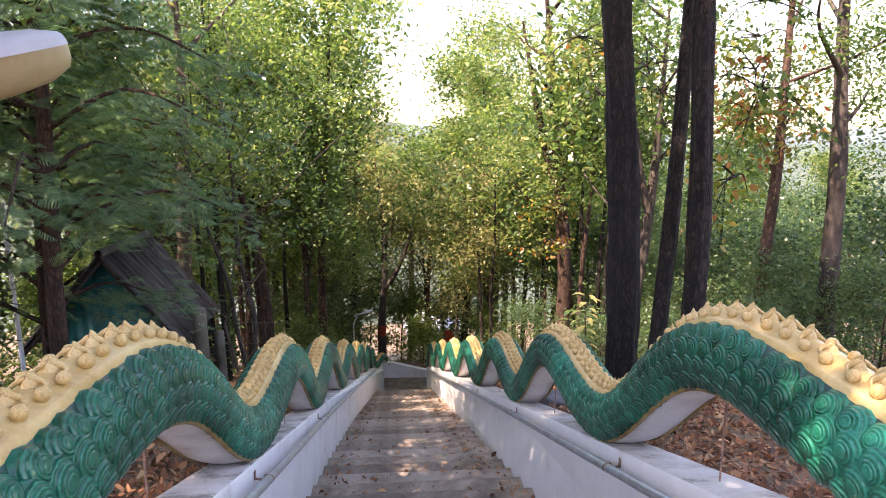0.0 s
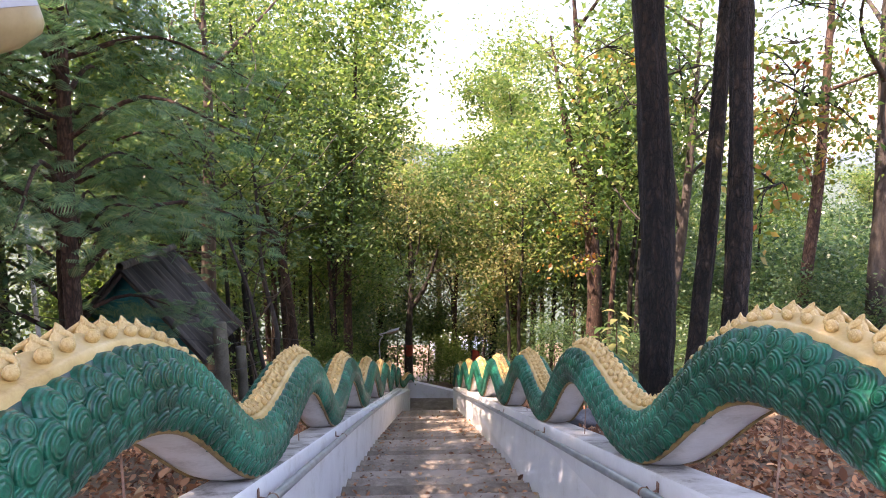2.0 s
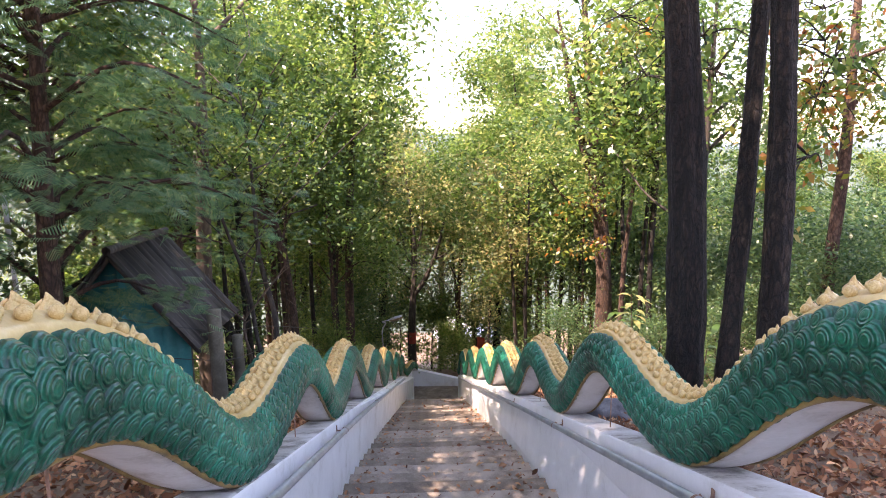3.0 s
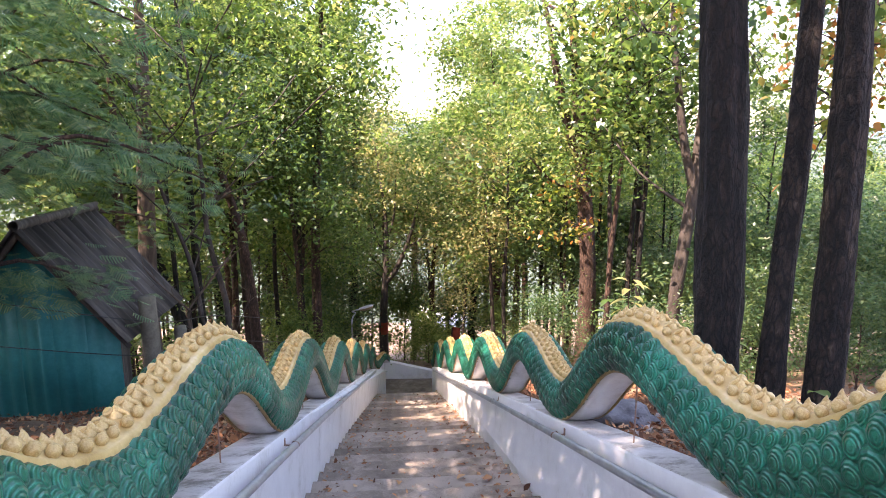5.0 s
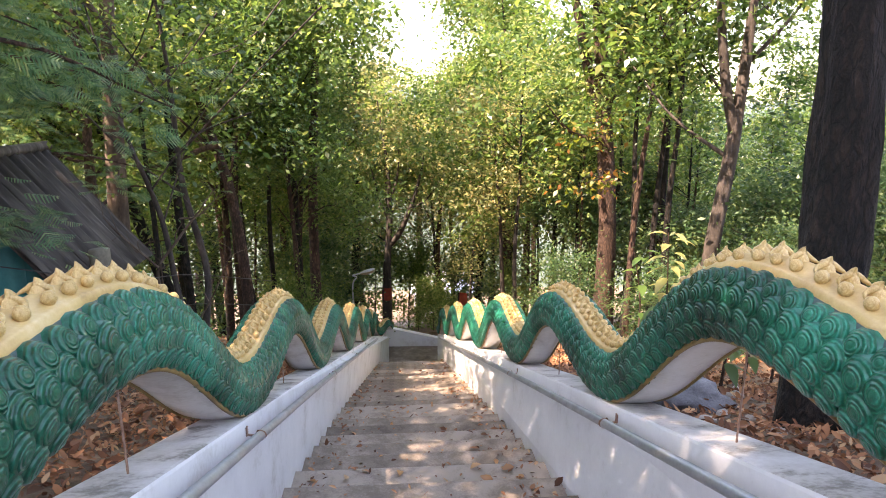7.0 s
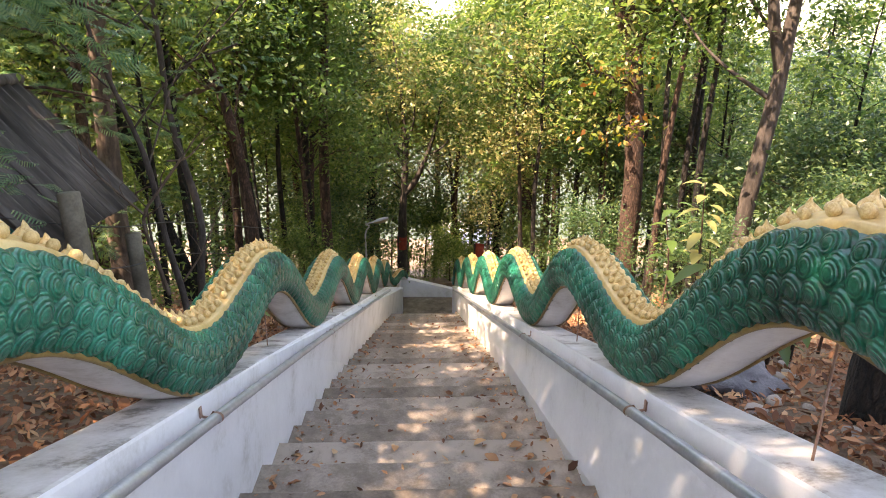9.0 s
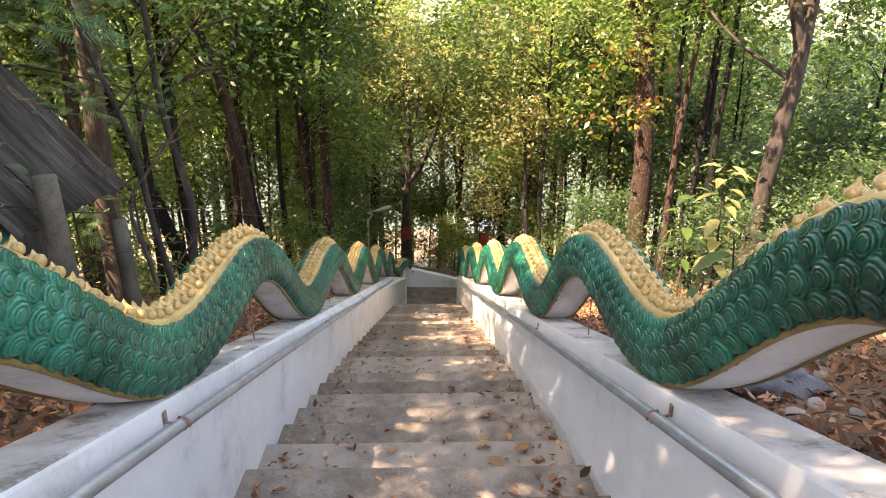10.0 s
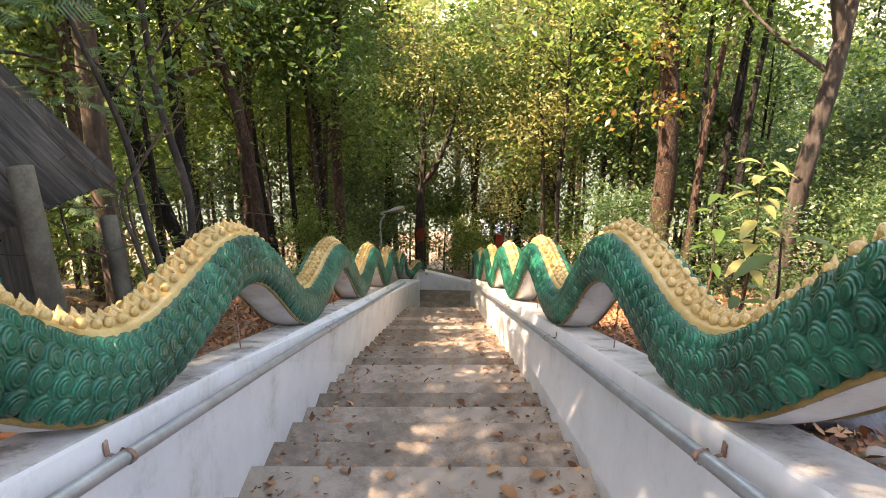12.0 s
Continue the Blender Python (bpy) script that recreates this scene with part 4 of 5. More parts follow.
def feathery_tree(x, y, height, reach, count, seed, label, low=0.16):
    """A tree whose boughs carry flat feathery sprays of narrow leaflets."""
    g = np.random.RandomState(seed)
    b = ground_at(x, y)
    path = [(x, y, b - 0.3), (x + 0.05, y, b + height * 0.3), (x + 0.1, y + 0.1, b + height * 0.6), (x, y + 0.2, b + height)]
    limbs, sprays = [], []
    for k in range(26):
        f = low + (0.96 - low) * k / 25
        p = np.array([np.interp(f, (0, 0.3, 0.6, 1), [q[i] for q in path]) for i in range(3)])
        a = g.uniform(0, 6.28)
        ln = reach * (1.15 - 0.65 * f) * g.uniform(0.7, 1.2)
        e = p + np.array((math.cos(a) * ln, math.sin(a) * ln, ln * g.uniform(-0.1, 0.35)))
        m = (p + e) / 2 + np.array((0, 0, 0.18 * ln))
        limbs.append(([tuple(p), tuple(m), tuple(e)], [0.035, 0.02, 0.006]))
        for _ in range(int(count / 26)):
            u = g.uniform(0.25, 1.08)
            c = p * (1 - u) ** 2 + 2 * m * u * (1 - u) + e * u * u
            sprays.append((c + g.normal(size=3) * np.array((0.22, 0.22, 0.14)) * ln * 0.5, a))
    # every spray: a midrib with opposite leaflets, in one gently drooping plane
    n = len(sprays)
    c = np.array([q[0] for q in sprays])
    a = np.array([q[1] for q in sprays]) + g.normal(size=n) * 0.8
    d = np.stack([np.cos(a), np.sin(a), g.uniform(-0.7, 0.15, n)], 1)
    d /= np.linalg.norm(d, axis=1, keepdims=True)
    w = np.stack([-np.sin(a), np.cos(a), g.normal(size=n) * 0.35], 1)
    w /= np.linalg.norm(w, axis=1, keepdims=True)
    L = g.uniform(0.14, 0.27, n)
    quads = []
    for j in range(9):
        t = (j + 0.6) / 9
        for sg in (1, -1):
            base = c + d * (L * t)[:, None]
            ll = (L * 0.42 * math.sin(math.pi * (0.15 + 0.8 * t)))[:, None]
            tip = base + (w * sg * 0.9 + d * 0.45) * ll - np.array((0, 0, 0.25)) * ll
            half = d * (L * 0.042)[:, None]
            quads.append(np.stack([base - half * 0.5, tip - half * 0.4, tip + half * 0.4, base + half], 1))
    v = np.concatenate(quads, 1).reshape(-1, 3)
    q = np.arange(len(v)).reshape(-1, 4)
    return trunk_thing("feathery_tree", label, path, [0.11, 0.085, 0.06, 0.015], "bark_red", limbs, crown=(v, q, "leaf_feather"), group="feathery trees", steps=6, segs=12, seed=seed)


feathery_tree(-4.1, -0.5, 7.5, 2.7, 3200, 71, "feathery blue-green tree overhanging the stairs", 0.24)
feathery_tree(-4.75, 0.5, 6.6, 2.3, 2900, 75, "feathery blue-green tree leaning over the parapet", 0.2)
feathery_tree(-5.6, 2.2, 8.5, 2.7, 2500, 72, "feathery dark green tree behind the green hut", 0.22)
feathery_tree(-6.8, -3.2, 8.0, 2.5, 1100, 73, "feathery dark green tree on the slope")
feathery_tree(-5.4, 6.2, 8.5, 1.8, 1300, 74, "feathery dark green tree near the hut's back")

# ---- litter ----


def scatter_litter():
    g = np.random.RandomState(41)

    def spread(x, y, z, size, flat):
        v, q = dry_leaves(g, np.stack([x, y, z], 1), size, flat)
        return v, q
    n = 70000
    side = np.where(g.rand(n) < 0.45, -1, 1)
    x = side * (1.37 + np.abs(g.normal(size=n)) * 1.7)
    y = np.where(g.rand(n) < 0.82, g.uniform(-8.5, 9.5, n), g.uniform(9.5, 24.0, n))
    x = x * np.where(y > 9.5, 1.8, 1.0)
    z = ground_z(y) + bumps(x, y) * np.clip((np.abs(x) - 1.5) / 0.8, 0, 1) + g.uniform(0.0, 0.05, n)
    v, q = spread(x, y, z, np.where(g.rand(n) < 0.2, 0.075, 0.045), 0.9)
    tagged(link_mesh("leaf_litter", mesh_of("leaf_litter", v, q), "leaf_litter"), "dry brown and orange fallen leaves covering the forest floor", "leaf litter", kind="stuff")
    # on the steps, thicker along both walls and the back of each tread
    n = 3800
    k = g.randint(-18, 24, n)
    u = g.rand(n)
    x = np.where(g.rand(n) < 0.45, g.uniform(-1, 1, n), np.sign(g.normal(size=n)) * (1 - np.abs(g.normal(size=n)) * 0.25)) * (HALF - 0.05)
    x = np.clip(x, -HALF + 0.04, HALF - 0.04)
    y = k * RUN - RUN * (0.06 + 0.88 * u ** 0.8)
    z = -k * RISE + g.uniform(0.006, 0.018, n)
    v, q = spread(x, y, z, np.where(g.rand(n) < 0.3, 0.075, 0.042), 1.7)
    tagged(link_mesh("fallen_leaves", mesh_of("fallen_leaves", v, q), "leaf_litter"), "small dry leaves scattered over the concrete steps", "fallen leaves", kind="stuff")


scatter_litter()

# ---- the green hut ----


def corrugated(width, length, pitch, depth):
    """A ribbed sheet, ribs along y."""
    n = int(width / pitch * 6)
    x = np.linspace(0, width, n + 1)
    z = depth * 0.5 * np.sin(2 * np.pi * x / pitch)
    rows = []
    for y in (0, length):
        rows.append(np.stack([x, np.full_like(x, y), z], 1))
    for y in (length, 0):
        rows.append(np.stack([x, np.full_like(x, y), z - 0.006], 1))
    k = n + 1
    i = np.arange(n)
    q = np.concatenate([np.stack([i + r * k, i + 1 + r * k, i + 1 + ((r + 1) % 4) * k, i + ((r + 1) % 4) * k], 1) for r in range(4)])
    return np.vstack(rows), q


def hut():
    h = thing("hut", "small hut with teal sheet walls and grey corrugated roof", "hut")
    apex, right, left, y0, y1 = (-4.36, 2.38), (-3.42, 1.22), (-5.40, 1.16), 1.5, 3.1
    # gable wall of ribbed teal sheets
    for k in range(5):
        x0 = left[0] + 0.06 + k * 0.376
        v, q = corrugated(0.376, 1.0, 0.15, 0.02)
        w = np.stack([v[:, 0] + x0, y0 + v[:, 2] + 0.004 * (k % 2), v[:, 1]], 1)
        top = np.interp(w[:, 0], [left[0], apex[0], right[0]], [left[1], apex[1], right[1]]) - 0.03
        w[:, 2] = np.where(v[:, 1] > 0.5, top, -0.35)
        link_mesh("wall_sheet", mesh_of("wall_sheet", w, q), "teal_sheet", h, "teal ribbed metal sheet")
    part("side_wall", box_bm(right[0] - 0.66, right[0] - 0.62, y0 + 0.03, y1, -0.75, right[1] + 0.35), "roof_sheet", h, "dark plank wall")
    part("back_wall", box_bm(left[0] + 0.1, right[0] - 0.67, y1 - 0.05, y1, -1.2, 1.0), "teal_sheet", h, "teal sheet wall")
    for side, low in ((1, right), (-1, left)):
        run = Vector((low[0] + side * 0.15 - apex[0], 0, low[1] - 0.16 - apex[1]))
        ln = run.length
        run.normalize()
        up = Vector((0, 1, 0)).cross(run) * (1 if side < 0 else 1)
        if up.z < 0:
            up = -up
        for k in range(3):
            v, q = corrugated(0.68, ln, 0.17, 0.075)
            o = Vector((apex[0], y0 - 0.25 + k * 0.64, apex[1] + 0.02 + 0.006 * (k % 2)))
            w = np.array([tuple(o + Vector((0, 1, 0)) * a + run * b + up * c) for a, b, c in v])
            link_mesh("roof_sheet", mesh_of("roof_sheet", w, q), "roof_sheet", h, "grey weathered corrugated roof sheet with lit and shaded ribs painted on")
        a = Vector((apex[0], y0 - 0.2, apex[1] - 0.05))
        b = a + run * ln
        v, q = tube([tuple(a), tuple((a + b) / 2), tuple(b)], [0.035] * 3, 4, 1)
        link_mesh("rafter", mesh_of("rafter", v, q), "bark_grey", h, "grey wooden rafter")
    v, q = tube([(apex[0], y0 - 0.25, apex[1] + 0.05), (apex[0], 2.6, apex[1] + 0.05), (apex[0], y1 + 0.1, apex[1] + 0.05)], [0.06] * 3, 8, 1)
    link_mesh("ridge_cap", mesh_of("ridge_cap", v, q), "roof_sheet", h)


def post(x, y, top, r, label, mat="post_concrete", bottom=-0.3):
    b = ground_at(x, y) + bottom
    v, q = tube([(x + 0.03, y, b), (x + 0.015, y, (b + top) / 2), (x, y, top)], [r * 1.1, r, r * 0.95], 10, 3, 0.03, 3)
    top_v = np.vstack([v, [[x, y, top + 0.005]]])
    k = len(v)
    cap = np.array([[k - 10 + i, k - 10 + (i + 1) % 10, k, k] for i in range(10)])
    bm = bmesh.new()
    vs = [bm.verts.new(p) for p in top_v]
    for f in q:
        bm.faces.new([vs[i] for i in f])
    for f in cap:
        bm.faces.new([vs[f[0]], vs[f[1]], vs[f[2]]])
    tagged(link("post", bm, mat, smooth=True), label, "post", "posts by the hut")


def cable(points, label):
    v, q = tube(points, [0.006] * len(points), 5, 6)
    tagged(link_mesh("cable", mesh_of("cable", v, q), "cable_black", smooth=True), label, "cable", "cables by the hut")


hut()
post(-3.12, 1.5, 1.55, 0.10, "round weathered concrete post beside the hut")
post(-3.2, 2.75, 0.8, 0.085, "short grey post under the hut's eave")
post(-5.35, 0.9, 3.2, 0.03, "thin white pipe post among the leaves", "white_roof")
cable([(-8.0, -2.2, 3.35), (-5.2, -0.6, 2.35), (-3.25, 1.64, 1.22), (-2.9, 3.4, 0.75), (-2.6, 7.0, -0.4)], "thin black cable slung past the hut")
cable([(-8.0, -2.0, 2.75), (-5.2, -0.5, 1.85), (-3.25, 1.64, 0.78), (-2.9, 3.4, 0.35), (-2.6, 7.0, -0.9)], "thin black lower cable slung past the hut")

# ---- bare branches leaning about the hut ----


def bare_branch(points, r, label):
    """A dead stick with a few side twigs."""
    b = thing("dead_branch", label, "branch", "bare branches by the hut")
    v, q = tube(points, list(np.linspace(r, r * 0.45, len(points))), 7, 5, 0.12, len(points))
    link_mesh("stick", mesh_of("stick", v, q), "bark_tan", b, smooth=True)
    g = np.random.RandomState(int(r * 1000) + len(points))
    for k in range(4):
        p = np.array(points[1 + k % (len(points) - 1)]) + g.normal(size=3) * 0.01
        e = p + np.array((g.uniform(-0.3, 0.3), g.uniform(-0.1, 0.1), g.uniform(0.1, 0.4)))
        v, q = tube([tuple(p), tuple((p + e) / 2 + g.normal(size=3) * 0.03), tuple(e)], [r * 0.4, r * 0.28, 0.003], 5, 3)
        link_mesh("twig", mesh_of("twig", v, q), "bark_tan", b, smooth=True)


bare_branch([(-2.95, 2.9, 0.01), (-3.05, 2.9, 0.48), (-3.12, 2.9, 0.94), (-2.87, 2.9, 1.3), (-2.58, 2.9, 1.66)], 0.026, "bare grey-brown branch leaning beside the hut")
bare_branch([(-3.07, 2.8, 1.01), (-3.27, 2.8, 1.21), (-3.5, 2.8, 1.45), (-3.64, 2.8, 1.63)], 0.016, "bare grey-brown branch leaning beside the hut")
bare_branch([(-3.6, 2.7, 0.49), (-3.62, 2.7, 0.81), (-3.61, 2.7, 1.15), (-3.51, 2.7, 1.25)], 0.014, "bare grey-brown branch leaning beside the hut")
bare_branch([(-3.08, 3.1, -0.0), (-3.15, 3.1, 0.6), (-3.16, 3.1, 1.02)], 0.02, "bare grey-brown branch leaning beside the hut")
bare_branch([(-2.93, 3.3, 0.02), (-2.66, 3.3, 0.41), (-2.38, 3.3, 0.98)], 0.014, "bare grey-brown branch leaning beside the hut")
bare_branch([(-2.94, 3.3, 1.51), (-2.72, 3.3, 1.54), (-2.52, 3.3, 1.72)], 0.014, "bare grey-brown branch leaning beside the hut")
bare_branch([(-3.27, 3.0, -0.06), (-3.37, 3.0, 0.2), (-3.58, 3.0, 0.38)], 0.014, "bare grey-brown branch leaning beside the hut")
bare_branch([(-3.92, 8.9, 2.03), (-4.27, 8.9, 1.93), (-4.77, 8.9, 1.73), (-5.34, 8.9, 1.54)], 0.07, "pale crooked bough reaching out from a curving trunk")

# ---- lamps ----


def street_lamp(tip, base, size, pole_at, label):
    """A drop-shaped lamp head on an arm: pale shell above, yellowed cover below."""
    lamp = thing("street_lamp", label, "street lamp", "street lamps")
    a, b = Vector(base), Vector(tip)
    d = (b - a).normalized()
    w = d.cross(Vector((0, 0, 1))).normalized()
    u = w.cross(d)
    L = (b - a).length
    prof = [(0.0, 0.22), (0.12, 0.55), (0.3, 0.85), (0.5, 1.0), (0.72, 0.98), (0.88, 0.78), (0.97, 0.42), (1.0, 0.05)]

    def half(sign, depth, grow):
        v = []
        for t, r in prof:
            for k in range(9):
                an = math.pi * k / 8
                v.append(tuple(a + d * (L * t) + w * (math.cos(an) * size * r * grow) + u * (sign * math.sin(an) * size * depth * (0.35 + 0.65 * r))))
        q = [(i * 9 + k, i * 9 + k + 1, (i + 1) * 9 + k + 1, (i + 1) * 9 + k) for i in range(len(prof) - 1) for k in range(8)]
        return np.array(v), np.array(q)
    v, q = half(1, 0.55, 1.05)
    link_mesh("shell", mesh_of("shell", v, q), "lamp_shell", lamp, "pale grey metal shell", True)
    v, q = half(-1, 0.95, 0.97)
    link_mesh("diffuser", mesh_of("diffuser", v, q), "lamp_diffuser", lamp, "yellowed translucent cover", True)
    px, py = pole_at
    g = ground_at(px, py)
    v, q = tube([tuple(a + d * 0.05), tuple(a - d * 0.25), (px * 0.5 + a.x * 0.5, py * 0.5 + a.y * 0.5, a.z - 0.12), (px, py, a.z - 0.35), (px, py, (a.z + g) / 2), (px, py, g - 0.3)], [size * 0.2, size * 0.2, size * 0.22, size * 0.25, size * 0.3, size * 0.35], 10, 4)
    link_mesh("pole", mesh_of("pole", v, q), "galvanised", lamp, "steel pole and arm", True)


street_lamp((-1.34, -5.50, 4.42), (-1.80, -6.12, 4.19), 0.13, (-2.6, -6.7), "street lamp with pale shell and yellowed cover")
street_lamp((-0.95, 13.6, -2.0), (-1.38, 13.6, -2.12), 0.10, (-1.62, 13.6), "far street lamp beside the lower stairs")

# ---- the forked tree and other small things below ----


def forked_tree():
    x, y = -0.75, 19.0
    b = ground_at(x, y)
    path = [(x, y, b - 0.3), (x + 0.02, y, b + 2.0), (x + 0.12, y, b + 3.6), (x + 0.2, y, b + 5.0), (x + 0.1, y, b + 6.8), (x - 0.2, y, b + 9.0)]
    limbs = [([(x + 0.12, y, b + 3.5), (x + 0.6, y, b + 4.1), (x + 1.2, y, b + 5.6), (x + 1.6, y, b + 7.4)], [0.14, 0.11, 0.07, 0.02]),
             ([(x + 0.18, y, b + 4.4), (x - 0.2, y, b + 5.4), (x - 0.6, y, b + 7.0)], [0.07, 0.045, 0.012]),
             ([(x + 0.2, y, b + 5.2), (x + 0.5, y, b + 6.2), (x + 0.6, y, b + 7.8)], [0.06, 0.04, 0.01]),
             ([(x + 0.9, y, b + 4.9), (x + 1.6, y, b + 5.3), (x + 2.3, y, b + 6.3)], [0.04, 0.03, 0.01])]
    g = np.random.RandomState(77)
    hubs = [np.array(l[0][-1]) + g.normal(size=3) * 0.5 for l in limbs for _ in range(5)] + [np.array(path[-1]) + g.normal(size=3) * 0.6 for _ in range(5)]
    t = trunk_thing("tree", "forked dark tree with a red cloth tied round its trunk", path, [0.20, 0.155, 0.13, 0.10, 0.06, 0.02], "bark_grey", limbs, crown=(*leaves(g, clumped(g, hubs, 0.45, 2600), 0.15, droop=0.6), "leaf_yellow"), group="trunks beside the stairs", steps=6, segs=14, seed=5)
    v, q = tube([(x + 0.02, y, b + 1.35), (x + 0.02, y, b + 1.6), (x + 0.03, y, b + 1.85)], [0.182, 0.185, 0.18], 12, 4, 0.08, 3)
    tagged(link_mesh("cloth_wrap", mesh_of("cloth_wrap", v, q), "red_cloth", smooth=True), "red cloth strip tied round a tree trunk", "cloth")


forked_tree()


def red_flag(x, y, z0, h, label):
    f = thing("flag_pole", label, "flag", "flags by the lower landing")
    v, q = tube([(x, y, z0), (x, y, z0 + h / 2), (x + 0.02, y, z0 + h)], [0.025] * 3, 7, 2)
    link_mesh("pole", mesh_of("pole", v, q), "bark_red", f)
    xs = np.linspace(0, 0.28, 6)
    zs = np.linspace(0.45, 1.0, 6)
    gx, gz = np.meshgrid(xs, zs)
    gy = 0.05 * np.sin(gx * 18) + 0.03 * np.sin(gz * 9)
    v = np.stack([x + gx, y + gy, z0 + gz * h], -1).reshape(-1, 3)
    q = np.array([(i * 6 + j, i * 6 + j + 1, (i + 1) * 6 + j + 1, (i + 1) * 6 + j) for i in range(5) for j in range(5)])
    link_mesh("cloth", mesh_of("cloth", v, q), "red_cloth", f, "faded red cloth", True)


red_flag(1.55, 13.6, -5.0, 2.2, "thin pole with a faded red cloth by the stairs")


def far_building():
    b = thing("building", "low building with a white roof far down the slope", "building")
    x, y, z = 3.4, 46.0, -15.5
    part("wall", box_bm(x - 2.4, x + 2.4, y, y + 4, z - 1, z + 2.6, 0.02), "white_wall", b)
    bm = prism_bm([(y - 0.5, z + 2.6), (y + 2.0, z + 3.9), (y + 4.5, z + 2.6), (y + 4.5, z + 2.5), (y + 2.0, z + 3.78), (y - 0.5, z + 2.5)], x - 2.8, x + 2.8)
    part("roof", bm, "white_roof", b, "white sheet roof")
    for k in range(3):
        w = part("window", box_bm(x - 1.9 + k * 1.4, x - 1.0 + k * 1.4, y - 0.03, y + 0.02, z + 0.9, z + 1.9, 0.01), "cable_black", b, "dark window")
        part("frame", box_bm(x - 1.95 + k * 1.4, x - 0.95 + k * 1.4, y - 0.045, y - 0.031, z + 1.9, z + 1.97), "white_roof", w)


far_building()


def broad_plant(x, y, height, count, size, leaf, label, seed, name="sapling"):
    """A thin stem with long broad leaves, each bent and pointed."""
    g = np.random.RandomState(seed)
    b = ground_at(x, y)
    p = thing(name, label, "plant", "broad-leaved saplings")
    top = Vector((x + g.uniform(-0.1, 0.1), y, b + height))
    v, q = tube([(x, y, b - 0.1), (x + 0.03, y, b + height * 0.5), tuple(top)], [0.014, 0.011, 0.005], 6, 4)
    link_mesh("stem", mesh_of("stem", v, q), "bark_red", p)
    outline = [(0.0, 0.02), (0.15, 0.16), (0.4, 0.24), (0.65, 0.2), (0.85, 0.1), (1.0, 0.0)]
    for k in range(count):
        t = 0.35 + 0.65 * k / max(1, count - 1)
        a = k * 2.4 + g.uniform(-0.3, 0.3)
        base = Vector((x + 0.02, y, b + height * t))
        d = Vector((math.cos(a), math.sin(a), g.uniform(-0.15, 0.4))).normalized()
        w = d.cross(Vector((0, 0, 1))).normalized()
        L = size * g.uniform(0.75, 1.2)
        vv, ff = [], []
        for u, r in outline:
            c = base + d * (0.05 + L * u) - Vector((0, 0, L * 0.45 * u * u))
            vv += [c - w * (r * L) + Vector((0, 0, r * L * 0.25)), c, c + w * (r * L) + Vector((0, 0, r * L * 0.25))]
        for i in range(len(outline) - 1):
            for j in (0, 1):
                ff.append((i * 3 + j, i * 3 + j + 1, i * 3 + j + 4, i * 3 + j + 3))
        link_mesh("leaf", mesh_of("leaf", np.array([tuple(c) for c in vv]), np.array(ff)), leaf, p, smooth=True)
    return p


broad_plant(3.0, 2.4, 1.75, 24, 0.24, "leaf_yellow", "tall sapling with drooping pale yellow-green leaves", 1)
broad_plant(2.25, 0.55, 0.9, 6, 0.27, "leaf_bright", "young plant with large heart-shaped green leaves", 2)
broad_plant(2.15, -0.55, 0.62, 12, 0.2, "leaf_dark", "low dark-leaved plant among dry leaves", 3)
broad_plant(2.6, -0.1, 0.6, 12, 0.18, "leaf_green", "low green plant among dry leaves", 4)
broad_plant(1.9, 0.35, 0.55, 9, 0.16, "leaf_green", "small green plant by the parapet", 5)
broad_plant(3.3, 0.6, 0.8, 14, 0.2, "leaf_dark", "low dark-leaved plant under the trees", 6)
broad_plant(1.85, -3.2, 0.42, 7, 0.14, "leaf_bright", "small seedling with yellow-green leaves", 7)
broad_plant(2.7, -3.6, 0.5, 8, 0.14, "leaf_green", "small seedling among dry leaves", 8)
broad_plant(3.0, 3.2, 1.5, 14, 0.22, "leaf_green", "green sapling by the lower parapet", 9)
broad_plant(3.9, 1.4, 1.3, 16, 0.2, "leaf_green", "green sapling among the trunks", 10)
broad_plant(-2.2, 3.6, 0.5, 8, 0.16, "leaf_bright", "small fern-like plant by the parapet", 11)


def autumn_branch(x, y, z, seed, reach, count, leaf="leaf_autumn", label="branch with orange, yellow and green broad leaves"):
    g = np.random.RandomState(seed)
    b = thing("leafy_branch", label, "branch", "branches with turning leaves")
    ends = []
    for k in range(6):
        a = g.uniform(0, 6.28)
        e = np.array((x, y, z)) + np.array((math.cos(a), 0.6 * math.sin(a), g.uniform(-0.9, 0.4))) * reach * g.uniform(0.5, 1)
        v, q = tube([(x, y, z), tuple((e + np.array((x, y, z))) / 2 + np.array((0, 0, 0.15))), tuple(e)], [0.014, 0.009, 0.004], 5, 3)
        link_mesh("twig", mesh_of("twig", v, q), "bark_dark", b)
        ends.append(e)
        ends.append((e + np.array((x, y, z))) / 2)
    v, q = leaves(g, clumped(g, ends, 0.17, int(count * 1.6)), 0.115, shape=0.6, up=0.1, droop=1.2)
    link_mesh("foliage", mesh_of("foliage", v, q), leaf, b)


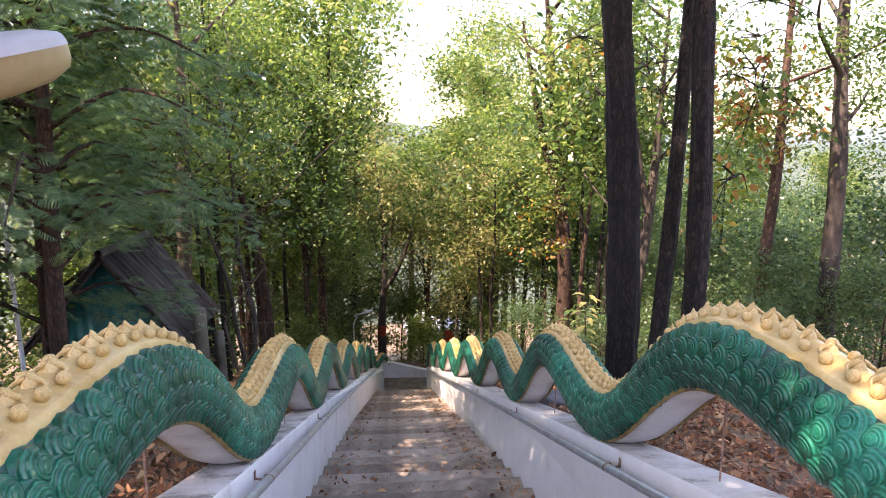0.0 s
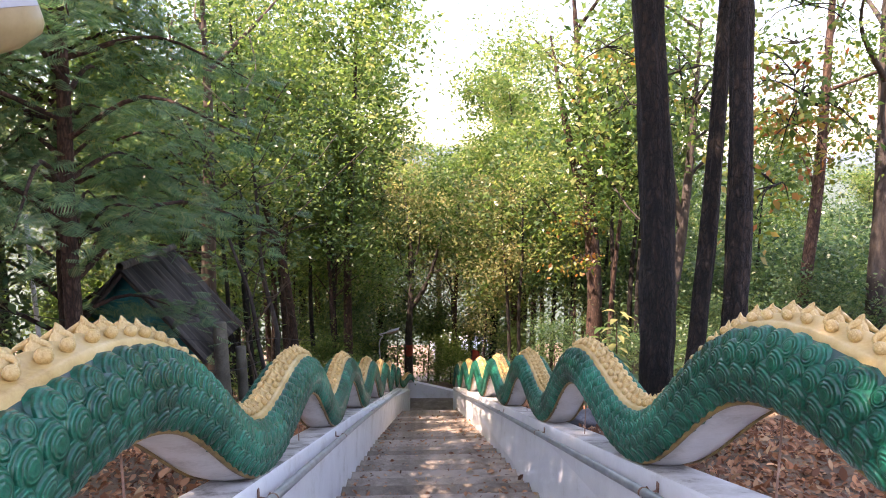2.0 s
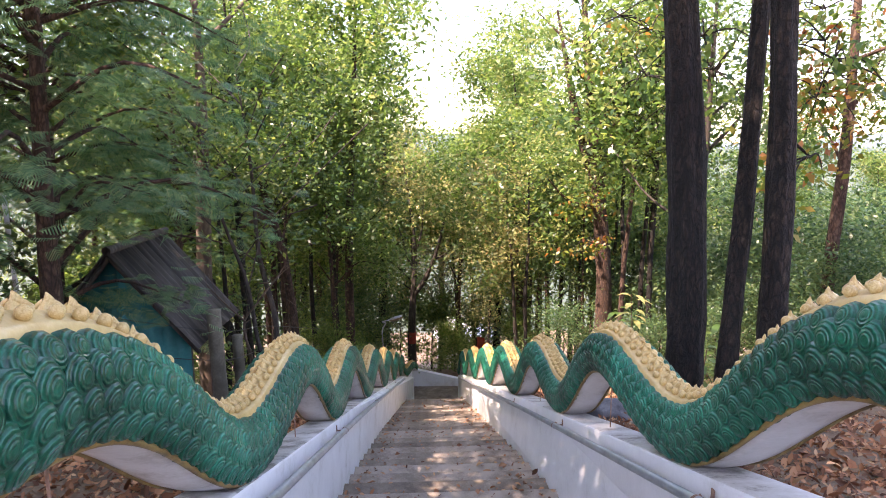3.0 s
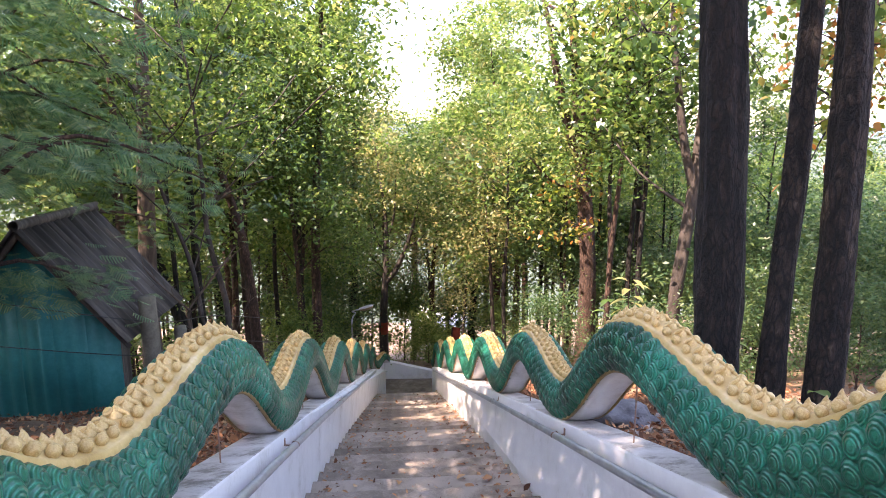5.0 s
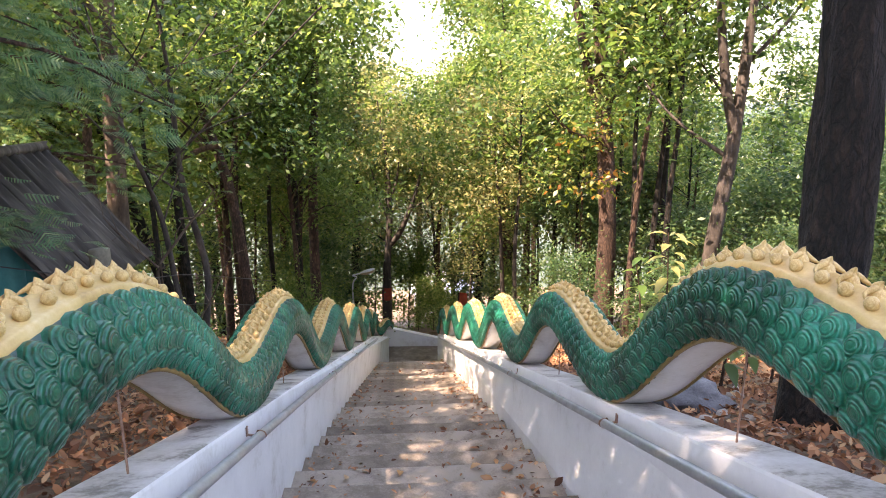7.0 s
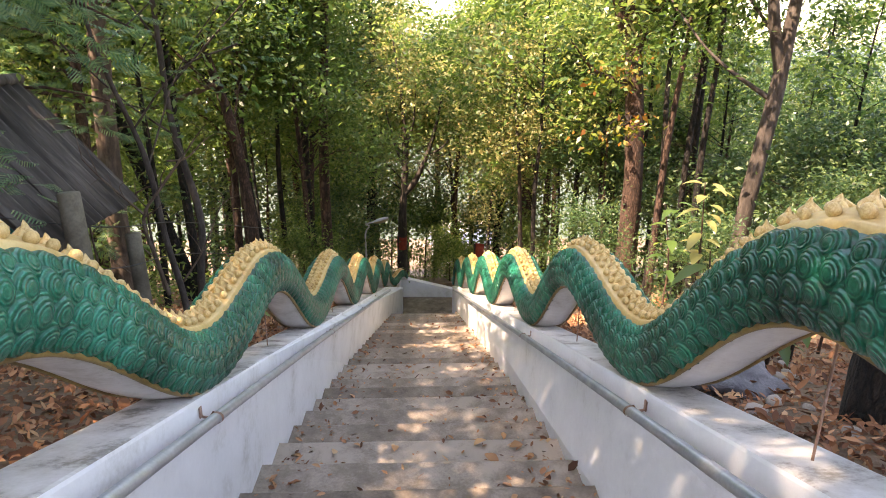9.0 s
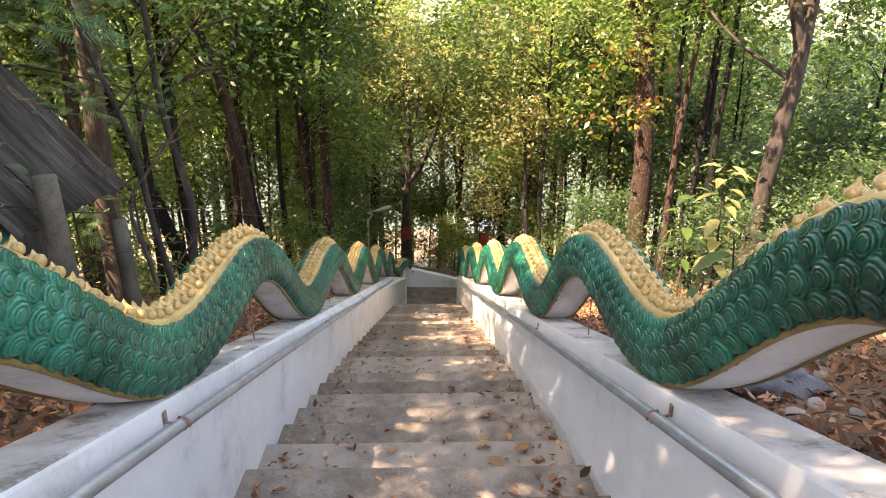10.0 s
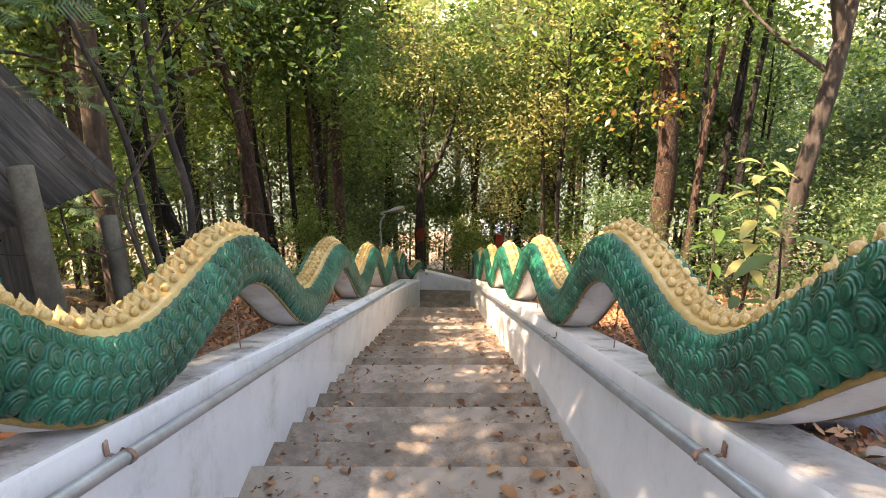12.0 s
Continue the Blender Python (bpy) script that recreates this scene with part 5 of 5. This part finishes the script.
autumn_branch(3.75, 7.2, 2.5, 1, 0.9, 100)
autumn_branch(3.6, 6.9, 1.5, 2, 0.7, 90)
autumn_branch(4.0, -0.2, 3.6, 3, 0.8, 60)
autumn_branch(5.2, 1.6, 4.4, 4, 1.0, 90)
autumn_branch(3.1, 0.6, 5.0, 5, 0.9, 70, "leaf_green", "branch with broad green leaves")
autumn_branch(6.6, 3.4, 4.8, 6, 1.1, 90)
_g = np.random.RandomState(17)
for _k in range(12):
    autumn_branch(_g.uniform(2.8, 7.5), _g.uniform(0.0, 5.0), _g.uniform(4.4, 6.6), 20 + _k, 1.1, 130, ("leaf_green", "leaf_bright", "leaf_autumn", "leaf_green")[_k % 4], ("branch with broad green leaves", "branch with broad sunlit green leaves", "branch with orange, yellow and green broad leaves", "branch with broad green leaves")[_k % 4])


def stones():
    g = np.random.RandomState(9)
    bm = bmesh.new()
    bmesh.ops.create_icosphere(bm, subdivisions=4, radius=1.0)
    for v in bm.verts:
        k = noise.noise(v.co * 1.6) * 0.25 + noise.noise(v.co * 5) * 0.09
        v.co *= 1 + k
        v.co.x *= 0.28
        v.co.y *= 0.42
        v.co.z *= 0.17
    rock = link("rock", bm, "rock_grey", smooth=True)
    rock.location = (1.75, -0.75, ground_at(1.75, -0.75) + 0.02)
    rock.rotation_euler = (-0.3, 0, 0.2)
    tagged(rock, "dark grey rough rock lying beside the parapet", "rock")
    bm = bmesh.new()
    bmesh.ops.create_icosphere(bm, subdivisions=2, radius=1.0)
    for v in bm.verts:
        v.co *= 1 + noise.noise(v.co * 2.0) * 0.3
    me = bpy.data.meshes.new("stone")
    bm.to_mesh(me)
    bm.free()
    for k in range(26):
        x, y = 1.62 + abs(g.normal()) * 0.45, g.uniform(-1.9, 0.2)
        ob = link_mesh("stone", me, "pebble_pale", smooth=True)
        r = g.uniform(0.018, 0.05)
        ob.scale = (r, r * g.uniform(0.7, 1.3), r * 0.7)
        ob.location = (x, y, ground_at(x, y) + r * 0.3)
        ob.rotation_euler = (0, 0, g.uniform(0, 6))
        tagged(ob, "small pale stone among dry leaves", "stone", "loose stones")


stones()


def big_leaves():
    """The larger leaves that lie singly on the steps."""
    g = np.random.RandomState(5)
    outline = [(0.0, 0.02), (0.2, 0.2), (0.45, 0.3), (0.7, 0.22), (0.88, 0.1), (1.0, 0.0)]
    vv, ff = [], []
    for u, r in outline:
        c = 0.10 * math.sin(u * 3.1)
        vv += [(-r, u, c + r * 0.45), (0, u, c), (r, u, c + r * 0.25)]
    for i in range(len(outline) - 1):
        for j in (0, 1):
            ff.append((i * 3 + j, i * 3 + j + 1, i * 3 + j + 4, i * 3 + j + 3))
    me = mesh_of("fallen_leaf", np.array(vv), np.array(ff))
    spots = [(-0.12, 0, 0.3, 0.15), (-0.22, 0, 0.15, 0.12), (0.52, 0, 0.32, 0.17), (0.62, 0, 0.12, 0.13), (0.36, 0, 0.1, 0.14), (0.78, 0, 0.2, 0.1), (-0.88, 0, 0.2, 0.13), (-0.85, 3, 0.3, 0.14), (0.6, 3, 0.3, 0.12), (-0.45, -4, 0.2, 0.14), (-0.2, -5, 0.3, 0.1), (0.5, -8, 0.3, 0.15), (0.75, -9, 0.2, 0.14), (0.2, -10, 0.25, 0.12), (-0.35, -9, 0.2, 0.12)]
    for _ in range(60):
        spots.append((g.uniform(-1, 1), g.randint(-16, 14), g.uniform(0.05, 0.42), g.uniform(0.05, 0.1)))
    for x, k, back, size in spots:
        ob = link_mesh("fallen_leaf", me, "leaf_litter_large", smooth=True)
        ob.location = (x, k * RUN - back, -k * RISE + 0.012)
        ob.scale = (size * 0.8,) * 3
        ob.rotation_euler = (g.uniform(-0.25, 0.25), g.uniform(-0.3, 0.3), g.uniform(0, 6.28))
        tagged(ob, "curled dry leaf lying on a concrete step", "leaf", "large fallen leaves")


leaf_surface("leaf_litter_large", [(0.0, (0.16, 0.09, 0.05)), (0.4, (0.34, 0.17, 0.08)), (0.7, (0.46, 0.24, 0.11)), (1.0, (0.42, 0.36, 0.16))], 0.1, 0.65, 0.3)
big_leaves()
